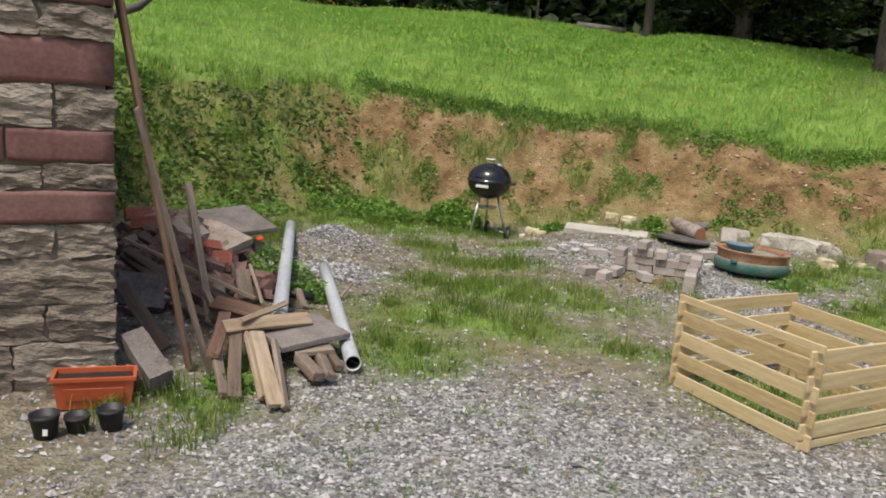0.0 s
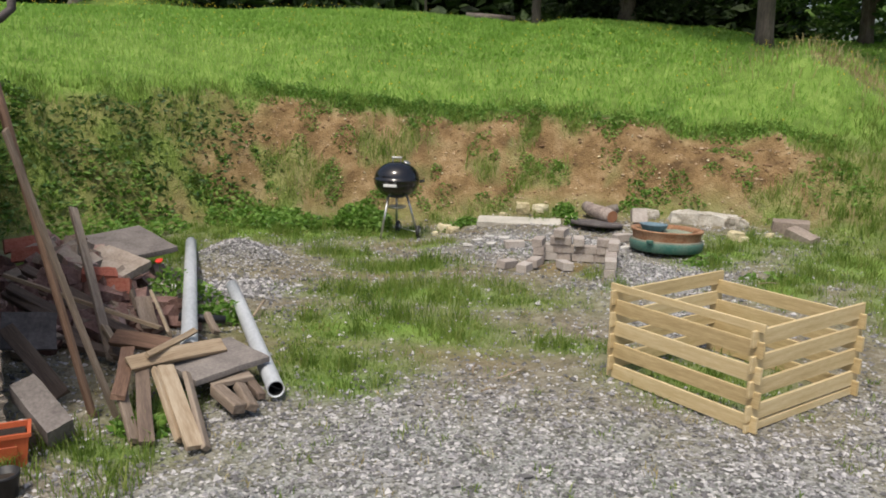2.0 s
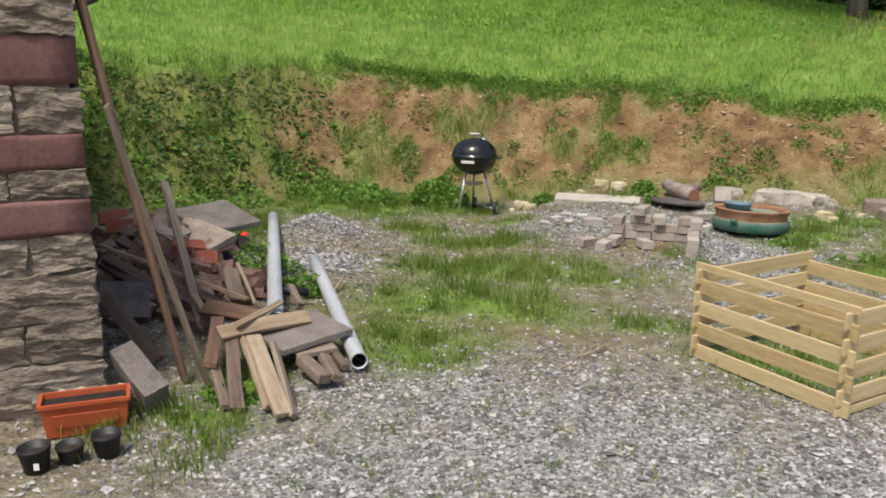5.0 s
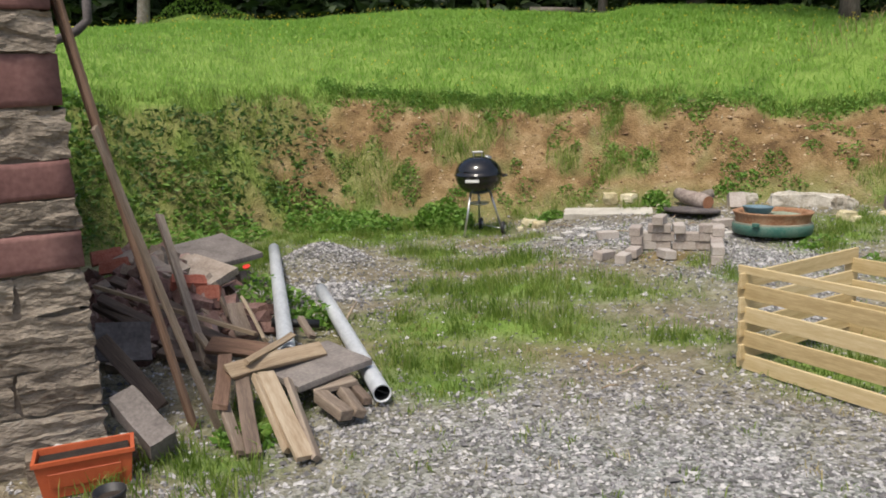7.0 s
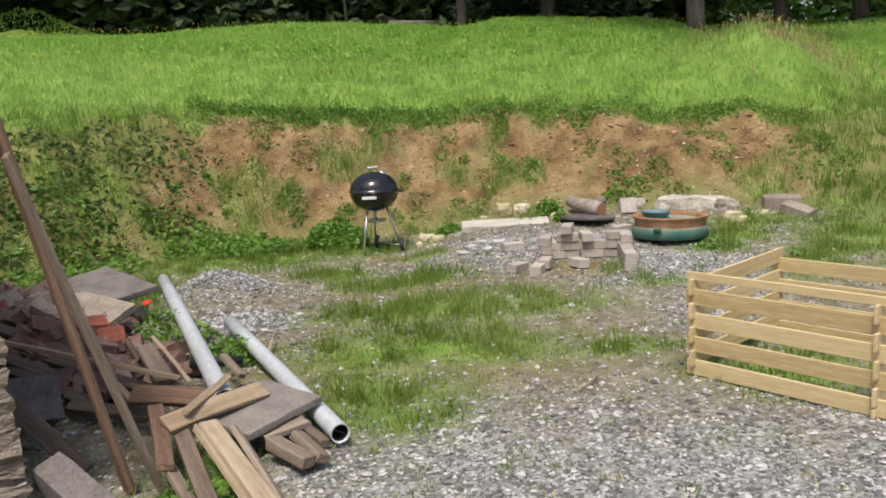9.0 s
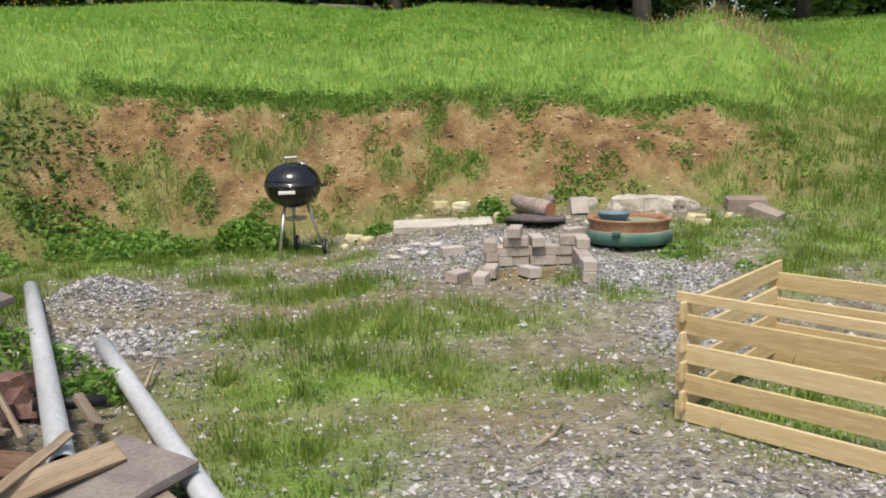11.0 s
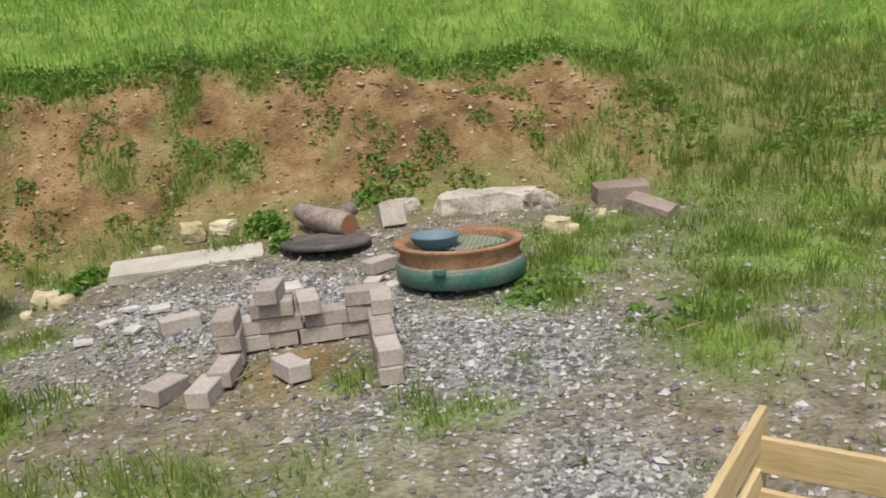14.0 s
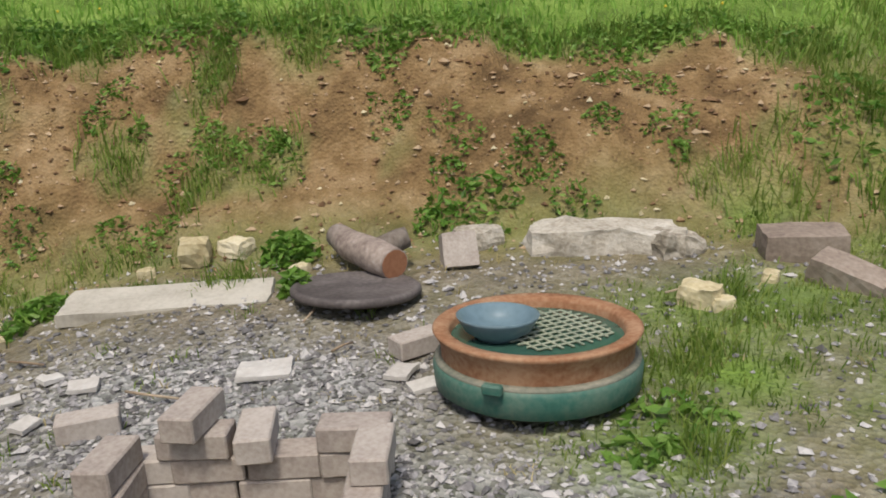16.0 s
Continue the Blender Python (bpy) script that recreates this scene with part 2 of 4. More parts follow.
def vnoise(x, y):
    ix, iy = np.floor(x), np.floor(y)
    fx, fy = x - ix, y - iy
    fx, fy = fx * fx * (3 - 2 * fx), fy * fy * (3 - 2 * fy)
    a, b, c, d = lattice(ix, iy), lattice(ix + 1, iy), lattice(ix, iy + 1), lattice(ix + 1, iy + 1)
    return (a * (1 - fx) + b * fx) * (1 - fy) + (c * (1 - fx) + d * fx) * fy


def fbm(x, y, octs=4):
    s, a, t = 0.0, 0.5, 0.0
    for _ in range(octs):
        s, t = s + a * vnoise(x, y), t + a
        x, y, a = x * 2.03 + 17.3, y * 2.03 + 9.1, a * 0.5
    return s / t


def smooth(e0, e1, v):
    t = np.clip((v - e0) / (e1 - e0), 0, 1)
    return t * t * (3 - 2 * t)


FOOT = [(-30, -4), (-9, 2.0), (-4.2, 5.2), (-2.9, 7.6), (-1.4, 9.15), (0.8, 9.45), (2.6, 9.45), (4.2, 9.5), (5.1, 9.1), (5.9, 8.0), (8.5, 5.5), (30, -8)]


def bank_distance(x, y):
    """Metres behind the foot of the cut bank (negative in the yard)."""
    best, sign = np.full(x.shape, 1e9), np.ones(x.shape)
    for (ax, ay), (bx, by) in zip(FOOT, FOOT[1:]):
        dx, dy = bx - ax, by - ay
        t = np.clip(((x - ax) * dx + (y - ay) * dy) / (dx * dx + dy * dy), 0, 1)
        d = np.hypot(x - ax - t * dx, y - ay - t * dy)
        s = np.where(dx * (y - ay) - dy * (x - ax) > 0, 1.0, -1.0)
        sign = np.where(d < best, s, sign)
        best = np.minimum(best, d)
    return best * sign


def height(x, y):
    d = bank_distance(x, y) + (fbm(x * 1.3, y * 1.3) - 0.5) * 0.5 * smooth(-0.6, 0.3, bank_distance(x, y))
    right = smooth(4.9, 7.0, x)
    top = 1.60 - 0.090 * np.clip(x + 3, 0, 9) - 0.06 * smooth(5, 9, x)
    wide = 1.25 + 1.9 * right
    face = smooth(-0.25, 1.0, d / wide) * 0.45 + np.clip(d / wide, 0, 1) * 0.55
    back = np.maximum(d - wide, 0)
    # the hillside is steepest above the bank and eases off towards the wood
    rise = (1 - 0.014 * np.clip(-x, 0, 12)) * (1 - 0.02 * np.clip(x - 5, 0, 12))
    z = top * face + 2.29 * rise * (1 - np.exp(-back / 6.15)) + 0.02 * np.clip(back - 12, 0, 60)
    z = z + (fbm(x * 0.35, y * 0.35) - 0.5) * 0.35 * smooth(1.5, 8, back)
    z = z + (fbm(x * 4, y * 4) - 0.5) * (0.05 + 0.13 * smooth(0, 0.5, d) * (1 - smooth(0.9, 1.4, d / wide)))
    # earth heaps: beside the bank, far behind the building
    for hx, hy, hr, hz in ((6.0, 13.0, 1.5, 0.62), (5.4, 12.0, 1.1, 0.28), (-12.2, 23.5, 1.7, 1.15), (-10.6, 23.5, 1.3, 0.3)):
        q = np.hypot(x - hx, y - hy) / hr
        z = z + hz * np.exp(-q * q * 1.6) * (0.8 + 0.4 * fbm(x * 1.5, y * 1.5))
    # rubble mound beside the house
    t = np.clip(((x + 0.25) * -0.68 + (y - 3.9) * 0.73) / 2.2, 0, 1)
    q = np.hypot(x + 0.25 + 0.68 * 2.2 * t, y - 3.9 - 0.73 * 2.2 * t) / 0.48
    z = z + (0.06 + 0.18 * t) * np.exp(-q * q)
    # small heap of rubble sand in the yard
    q = np.hypot((x + 0.63) / 0.50, (y - 6.68) / 0.38)
    z = z + 0.25 * np.exp(-q * q * 1.3)
    # the yard climbs gently towards the bank
    z = z + (0.09 * smooth(4.8, 6.8, y) + 0.08 * smooth(7, 9, y)) * smooth(0.6, 1.8, x)
    return z - 0.02 * smooth(-0.2, -3, d)


def ground_at(x, y):
    return float(height(np.array([float(x)]), np.array([float(y)]))[0])


def blob(x, y, cx, cy, rx, ry):
    return np.exp(-(((x - cx) / rx) ** 2 + ((y - cy) / ry) ** 2) * 1.2)


PATCHES = [(1.5, 5.95, 1.3, 0.42), (1.0, 4.9, 0.8, 0.5), (0.9, 6.9, 0.7, 0.3), (1.6, 5.0, 0.9, 0.45), (1.3, 3.9, 0.5, 0.3), (4.0, 7.9, 0.4, 0.3), (2.3, 5.9, 0.5, 0.25), (1.2, 4.35, 0.62, 0.5), (2.65, 4.95, 0.4, 0.2), (1.2, 5.3, 0.7, 0.3), (-1.0, 8.3, 1.5, 0.75), (0.2, 8.6, 0.7, 0.4),
           (-1.9, 6.6, 0.9, 1.3), (0.15, 7.4, 0.5, 0.25), (3.75, 7.5, 0.35, 0.3), (4.4, 8.4, 0.7, 0.5), (5.2, 7.7, 0.9, 0.9), (5.4, 6.2, 0.7, 0.9), (6.2, 4.5, 1.0, 1.6), (3.1, 6.35, 0.28, 0.16),
           (2.7, 6.74, 0.12, 0.1), (4.3, 6.6, 0.35, 0.4), (3.5, 4.5, 0.6, 0.5), (4.6, 7.1, 0.3, 0.25), (0.55, 3.3, 0.25, 0.3), (0.6, 2.75, 0.3, 0.2), (1.75, 9.0, 0.7, 0.12), (1.9, 9.5, 1.2, 0.18), (3.3, 9.55, 0.9, 0.2), (1.0, 7.9, 0.35, 0.2)]
PALE = [(3.2, 2.6, 1.6, 1.6), (1.9, 2.3, 1.3, 1.1), (2.2, 7.75, 1.2, 0.8), (3.2, 6.9, 0.8, 0.8), (2.4, 3.0, 1.8, 1.1), (3.4, 5.6, 0.45, 0.6), (3.0, 1.2, 2.2, 1.6), (4.8, 3.6, 0.8, 1.2), (-0.25, 5.85, 0.5, 0.35), (-0.63, 6.68, 0.45, 0.35)]


def covers(x, y):
    """How much grass, bare earth and loose gravel lies there."""
    d = bank_distance(x, y)
    n = fbm(x * 2.2 + 5, y * 2.2)
    wide = 1.25 + 1.9 * smooth(4.9, 7.0, x)
    yard = 1 - smooth(-0.5, 0.1, d)
    grass = 0.10 + 0 * x
    for p in PATCHES:
        grass = np.maximum(grass, blob(x, y, *p))
    grass = grass * (0.45 + 1.1 * n)
    pale = 0.12 + 0 * x
    for p in PALE:
        pale = np.maximum(pale, blob(x, y, *p))
    pale = np.clip(pale * (0.5 + 1.1 * fbm(x * 3 + 40, y * 3)) * 1.15, 0, 1) * yard
    lush = smooth(0.78, 1.05, d / wide + (n - 0.5) * 0.5)
    side = np.maximum(smooth(5.0, 5.7, x + (n - 0.5) * 1.2), smooth(-1.6, -2.8, x + (n - 0.5) * 1.2) * 0.5)
    tufts = smooth(0.55, 0.70, fbm(x * 2.4 + 11, y * 2.4 + 3)) * 0.8
    low = (1 - smooth(0.05, 0.35, d / wide)) * 0.35
    on_bank = np.clip(np.maximum(np.maximum(lush, side), np.maximum(tufts, low)), 0, 1)
    on_bank = on_bank * (1 - 0.75 * smooth(0.35, 0.8, blob(x, y, 5.95, 12.7, 1.0, 0.7)))
    grass = np.clip(grass * yard + on_bank * (1 - yard), 0, 1)
    earth = np.clip((1 - yard) * (1 - grass) + yard * np.maximum(blob(x, y, 2.5, 6.98, 0.34, 0.33), 0.5 * (blob(x, y, 1.4, 5.1, 0.5, 0.2) + blob(x, y, 0.7, 8.0, 0.5, 0.25) + blob(x, y, 0.75, 4.5, 0.6, 0.35) + blob(x, y, 1.9, 4.6, 0.5, 0.22) + blob(x, y, 0.9, 6.7, 0.6, 0.25)) * (0.5 + n)), 0, 1)
    return grass, earth, pale * (1 - earth)


def spread(lo, hi, fine_lo, fine_hi, step):
    mid = np.arange(fine_lo, fine_hi + step / 2, step)
    out = [fine_hi]
    s = step
    while out[-1] < hi:
        s *= 1.22
        out.append(out[-1] + s)
    back = [fine_lo]
    s = step
    while back[-1] > lo:
        s *= 1.22
        back.append(back[-1] - s)
    return np.concatenate([np.array(back[1:][::-1]), mid, np.array(out[1:])])


def ground_material():
    m = bpy.data.materials.new("yard_ground")
    m.use_nodes = True
    nt = m.node_tree
    N, L = nt.nodes, nt.links
    b = N["Principled BSDF"]
    b.inputs["Roughness"].default_value = 0.95
    b.inputs["Specular IOR Level"].default_value = 0.2
    co = N.new("ShaderNodeTexCoord").outputs["Object"]

    def noise_ramp(scale, cols, detail=6):
        n = N.new("ShaderNodeTexNoise")
        n.inputs["Scale"].default_value, n.inputs["Detail"].default_value, n.inputs["Roughness"].default_value = scale, detail, 0.65
        L.new(co, n.inputs["Vector"])
        r = N.new("ShaderNodeValToRGB")
        for i, c in enumerate(cols):
            p = 0.32 + 0.36 * i / (len(cols) - 1)
            e = r.color_ramp.elements[i] if i < 2 else r.color_ramp.elements.new(p)
            e.position, e.color = p, (*c, 1)
        L.new(n.outputs[0], r.inputs[0])
        return r.outputs[0], n.outputs[0]

    def mix(fac, a, c):
        x = N.new("ShaderNodeMix")
        x.data_type = "RGBA"
        L.new(fac, x.inputs[0])
        L.new(a, x.inputs[6])
        L.new(c, x.inputs[7])
        return x.outputs[2]

    at = N.new("ShaderNodeAttribute")
    at.attribute_name = "cover"
    sep = N.new("ShaderNodeSeparateColor")
    L.new(at.outputs["Color"], sep.inputs[0])
    dirt, dn = noise_ramp(9, [(0.10, 0.075, 0.05), (0.20, 0.155, 0.105), (0.33, 0.285, 0.225)], 8)
    earth, en = noise_ramp(3.5, [(0.10, 0.062, 0.028), (0.225, 0.145, 0.066), (0.35, 0.25, 0.135)], 8)
    green, gn = noise_ramp(2.2, [(0.09, 0.145, 0.028), (0.155, 0.25, 0.045), (0.23, 0.33, 0.075)])
    vo = N.new("ShaderNodeTexVoronoi")
    vo.inputs["Scale"].default_value = 45
    L.new(co, vo.inputs["Vector"])
    gr = N.new("ShaderNodeValToRGB")
    gr.color_ramp.elements[0].color, gr.color_ramp.elements[1].color = (0.09, 0.085, 0.085, 1), (0.44, 0.43, 0.43, 1)
    sc = N.new("ShaderNodeSeparateColor")
    L.new(vo.outputs["Color"], sc.inputs[0])
    L.new(sc.outputs[0], gr.inputs[0])
    c = mix(sep.outputs[2], dirt, gr.outputs[0])
    c = mix(sep.outputs[1], c, earth)
    c = mix(sep.outputs[0], c, green)
    L.new(c, b.inputs["Base Color"])
    bp = N.new("ShaderNodeBump")
    bp.inputs["Strength"].default_value, bp.inputs["Distance"].default_value = 0.6, 0.03
    ad = N.new("ShaderNodeMath")
    L.new(dn, ad.inputs[0])
    L.new(vo.outputs["Distance"], ad.inputs[1])
    L.new(ad.outputs[0], bp.inputs["Height"])
    L.new(bp.outputs[0], b.inputs["Normal"])
    return m


def build_ground():
    xs, ys = spread(-700, 700, -4.6, 8.0, 0.07), spread(-700, 900, -1.5, 13.5, 0.07)
    gx, gy = np.meshgrid(xs, ys)
    x, y = gx.ravel(), gy.ravel()
    v = np.stack([x, y, height(x, y)], 1)
    nx, ny = len(xs), len(ys)
    i = np.arange(nx * ny).reshape(ny, nx)
    f = np.stack([i[:-1, :-1], i[:-1, 1:], i[1:, 1:], i[1:, :-1]], -1).reshape(-1, 4)
    ob = soup("ground", v, f, ground_material(), smooth=True)
    g, e, p = covers(x, y)
    d = bank_distance(x, y)
    face = smooth(0, 0.3, d) * (1 - smooth(0.8, 1.1, d / (1.25 + 1.9 * smooth(4.9, 7.0, x))))
    e = np.clip(e + 0.6 * g * face, 0, 1)
    g = g * (1 - 0.55 * face * smooth(-2.6, -0.8, x))
    at = ob.data.color_attributes.new("cover", "FLOAT_COLOR", "POINT")
    at.data.foreach_set("color", np.stack([g, e, p, np.ones_like(g)], 1).astype(np.float32).ravel())
    return tagged(ob, "gravel yard and grassy hillside with a cut earth bank", "ground", kind="structure")


ground = build_ground()


# ---- compost bin ----
def pine_board(length, wide, parent, m, name="board"):
    bm = box(length, 0.018, wide, 0.002)
    ob = part(name, bm, M_PINE, parent)
    ob.matrix_parent_inverse = Matrix.Identity(4)
    ob.matrix_local = m
    return ob


def build_bin():
    W, S = 1.06, 0.135
    c = Vector((3.64, 4.43, 0.0))
    bin_ = empty("compost_bin", pose(c.x, c.y, ground_at(c.x, c.y) + 0.015, 0, 0, 47.5), "pale new pine compost bin of interlocking slats on gravel", "compost bin")
    half, wide = W / 2, 0.088
    inset = half - 0.045
    for sgn in (-1, 1):
        for k in range(4):
            pine_board(W, wide, bin_, pose(0, sgn * inset, 0.058 + k * S, 0, 0, rng.uniform(-0.3, 0.3)))
        for k in range(4):
            pine_board(W, wide, bin_, pose(sgn * inset, 0, 0.0 + k * S, 0, 0, 90 + rng.uniform(-0.3, 0.3)))
    for k, (x, a, z) in enumerate(((0, 0, 0.0), (1, 90, 0.545))):
        m = pose(0, -inset, z, 0, 0, 0) if k == 0 else pose(-inset, 0, z, 0, 0, 90)
        pine_board(W, 0.044, bin_, m, "half_board")
    return bin_


build_bin()


# ---- kettle barbecue ----
def build_bbq(x, y):
    g = ground_at(x, y)
    e = empty("kettle_barbecue", pose(x, y, g, 0, 0, 12), "black enamel kettle barbecue on three metal legs with wheels", "barbecue")
    R, zc = 0.255, 0.66
    bowl = [(0.0, zc - 0.21)] + [(R * math.sin(a), zc - 0.21 * math.cos(a)) for a in np.linspace(0.15, math.pi / 2, 9)] + [(R + 0.006, zc + 0.004), (R - 0.006, zc + 0.006)]
    part("bowl", lathe(bowl), M_ENAMEL, e)
    lid = [(R + 0.008, zc + 0.006), (R + 0.010, zc + 0.014)] + [(R * math.cos(a), zc + 0.014 + 0.19 * math.sin(a)) for a in np.linspace(0.0, math.pi / 2 - 0.05, 9)] + [(0.0, zc + 0.205)]
    lid_ob = part("lid", lathe(lid), M_ENAMEL, e, "glossy black domed lid")
    part("lid_handle", xf(box(0.12, 0.028, 0.022, 0.006), pose(0, 0, zc + 0.235)), M_ALU, lid_ob, "pale lid handle")
    for s in (-1, 1):
        part("handle_post", rod([(s * 0.045, 0, zc + 0.195), (s * 0.045, 0, zc + 0.24)], 0.006), M_ALU, lid_ob)
    part("vent", xf(lathe([(0, 0), (0.04, 0), (0.04, 0.008), (0, 0.008)], 16), pose(0.11, 0.05, zc + 0.186, 12, 22, 0)), M_ALU, lid_ob)
    part("nameplate", xf(box(0.15, 0.012, 0.03, 0.003), pose(-0.06, -R + 0.008, zc - 0.055, 0, 0, -13)), M_WHITE, e, "white maker's plate without lettering")
    for s in (1,):
        part("side_handle", rod([(s * R, -0.05, zc - 0.02), (s * (R + 0.05), -0.05, zc - 0.01), (s * (R + 0.05), 0.05, zc - 0.01), (s * R, 0.05, zc - 0.02)], 0.009), M_BLACK, e)
    feet = [(-0.17, -0.19), (0.23, -0.06), (-0.02, 0.26)]
    for k, (fx, fy) in enumerate(feet):
        leg = part("leg", rod([(fx * 0.5, fy * 0.5, zc - 0.17), (fx, fy, 0.02 if k == 0 else 0.08)], 0.0125, 10), M_ALU, e)
        if k:
            part("wheel", xf(lathe([(0.0, -0.018), (0.06, -0.018), (0.075, -0.012), (0.075, 0.012), (0.06, 0.018), (0, 0.018)], 24), pose(fx + 0.02, fy, 0.077, 90, 0, 78)), M_BLACK, e)
            part("hubcap", xf(lathe([(0.0, -0.022), (0.04, -0.022), (0.04, 0.022), (0, 0.022)], 20), pose(fx + 0.02, fy, 0.077, 90, 0, 78)), M_ALU, e)
    part("axle", rod([(feet[1][0], feet[1][1], 0.077), (feet[2][0], feet[2][1], 0.077)], 0.006), M_ALU, e)
    part("ash_catcher", xf(lathe([(0, 0), (0.09, 0.0), (0.115, 0.02), (0.11, 0.022), (0, 0.008)], 28), pose(0, 0, zc - 0.32)), M_ALU, e)
    part("damper_stem", rod([(0, 0, zc - 0.31), (0, 0, zc - 0.2)], 0.008), M_ALU, e)


build_bbq(0.46, 8.42)


# ---- fire pit of loose pavers ----
PAVER = [part("paver", box(0.20, 0.10, 0.075, 0.005), M_PAVER)]


def paver(x, y, z, a, rx=0, ry=0, first=[True]):
    m = pose(x, y + DY, z, rx, ry, a)
    if first[0]:
        first[0] = False
        ob = PAVER[0]
        ob.matrix_world = m
    else:
        ob = copy_thing(PAVER[0], m)
    return tagged(ob, "grey-brown concrete paving block of the small fire pit", "paving block", "pavers of the fire pit")


DY = -0.17
ZP = ground_at(2.5, 7.1) + 0.005
for k, (px, pa) in enumerate(((2.27, 2), (2.40, 0), (2.61, 1), (2.80, 0))):
    paver(px, 7.46 + 0.01 * (k % 2), ZP, pa)
for k, px in enumerate((2.24, 2.43, 2.64, 2.84)):
    paver(px, 7.46, ZP + 0.077, rng.uniform(-3, 3))
for k, px in enumerate((2.40, 2.84)):
    paver(px, 7.45, ZP + 0.154, rng.uniform(-4, 4))
paver(2.565, 7.46, ZP + 0.154, 96)
paver(2.40, 7.45, ZP + 0.231, 80)
for py in (7.30, 7.09, 6.89):
    paver(2.88, py, ZP, 90 + rng.uniform(-2, 2))
for py in (7.27, 7.06, 6.90):
    paver(2.88, py, ZP + 0.077, 90 + rng.uniform(-3, 3))
paver(2.90, 7.33, ZP + 0.154, 88)
paver(2.21, 7.34, ZP, 92)
paver(2.21, 7.33, ZP + 0.077, 90)
paver(2.20, 7.33, ZP + 0.154, 86)
paver(2.19, 7.12, ZP, 80)
paver(2.12, 6.98, ZP - 0.02, 75)
paver(2.47, 7.03, ZP + 0.005, 115, 4, 3)
paver(1.90, 7.86, ground_at(1.9, 7.69), 20)
paver(1.94, 7.05, ground_at(1.94, 6.9), 60, 5, 4)
paver(2.97, 8.33, ground_at(2.97, 8.16) + 0.005, 35)


# ---- old round tub with a bowl ----
def build_tub(x, y):
    g = ground_at(x, y)
    e = empty("water_tub", pose(x, y, g - 0.005, -2, 2, 20) @ Matrix.Diagonal((0.94, 0.94, 1, 1)), "round rusty iron tub with chipped green paint in grass", "tub")
    part("green_body", lathe([(0.36, 0.02), (0.375, 0.03), (0.382, 0.10), (0.37, 0.12), (0.352, 0.12), (0.35, 0.02)], 64), M_GREEN, e, "chipped green painted lower band")
    part("worn_edge", lathe([(0.371, 0.113), (0.375, 0.123), (0.348, 0.131), (0.343, 0.121)], 64), M_BARE, e, "pale worn edge of the band")
    part("rusty_ring", lathe([(0.347, 0.09), (0.352, 0.175), (0.372, 0.21), (0.38, 0.222), (0.372, 0.229), (0.325, 0.224), (0.315, 0.21), (0.312, 0.15)], 64), M_RUST, e, "rust-brown iron rim")
    part("water", lathe([(0, 0.188), (0.314, 0.188)], 64), M_WATER, e, "dark green standing water")
    for k in range(9):
        for ax in (0, 90):
            o = -0.16 + 0.04 * k
            half = math.sqrt(max(0.02, 0.27 ** 2 - o * o)) * 0.75
            part("grid_bar", xf(box(half * 2, 0.010, 0.006, 0.002), pose(0, 0, 0.192, 0, 0, ax + 8) @ pose(0.06 if ax == 0 else 0, o - (0.06 if ax else 0), 0)), M_MESH, e, "pale wire grid under the surface" if k == 0 else "")
    part("lug", xf(box(0.07, 0.03, 0.035, 0.006), pose(-0.29, -0.27, 0.11, 0, 0, -45)), M_GREEN, e)
    b = empty("bowl", pose(x - 0.13, y - 0.01, g + 0.182, -3, 2, 0), "blue-grey round bowl standing in the tub", "bowl")
    part("bowl_shell", lathe([(0, 0.0), (0.07, 0.0), (0.075, 0.01), (0.115, 0.035), (0.137, 0.075), (0.142, 0.085), (0.136, 0.085), (0.11, 0.045), (0.07, 0.02), (0, 0.018)], 48), M_BOWL, b)
    part("foot_ring", lathe([(0.055, 0.021), (0.06, 0.025), (0.065, 0.021)], 32), M_BOWL, b)


build_tub(3.395, 7.87)


# ---- things along the foot of the bank ----
def rock(name, x, y, size, a, seed, material, label, sink=0.03, tilt=(0, 0), cuts=5, amp=0.1, rnd=0.9):
    bm = rough_block(*size, cuts, amp * min(size), seed, rnd, 2.2 / max(size) + 2)
    for f in bm.faces:
        f.smooth = False
    ob = part(name, bm, material)
    ob.matrix_world = pose(x, y, ground_at(x, y) + size[2] / 2 - sink, tilt[0], tilt[1], a)
    return tagged(ob, label, "stone")


M_KERB = mat("pale_concrete", [(0.27, 0.25, 0.20), (0.40, 0.37, 0.31), (0.50, 0.47, 0.40)], 4, 50, 0.93, 0.4)
kerb = part("kerb_stone", rough_block(0.95, 0.27, 0.06, 6, 0.008, 3, 0.12), M_KERB)
kerb.matrix_world = pose(1.80, 8.84, ground_at(1.80, 8.84) + 0.004, 7, 0, 3)
tagged(kerb, "long pale grey kerb stone lying by the bank", "kerb stone")

disc = part("manhole_cover", lathe([(0, 0.0), (0.28, 0.0), (0.29, 0.010), (0.29, 0.03), (0.28, 0.038), (0.26, 0.038), (0.255, 0.033), (0, 0.034)], 48), M_IRON)
disc.matrix_world = pose(2.68, 8.72, ground_at(2.68, 8.72) + 0.02, -5, 3, 0)
tagged(disc, "dark round cast-iron cover lying on the ground", "cover")

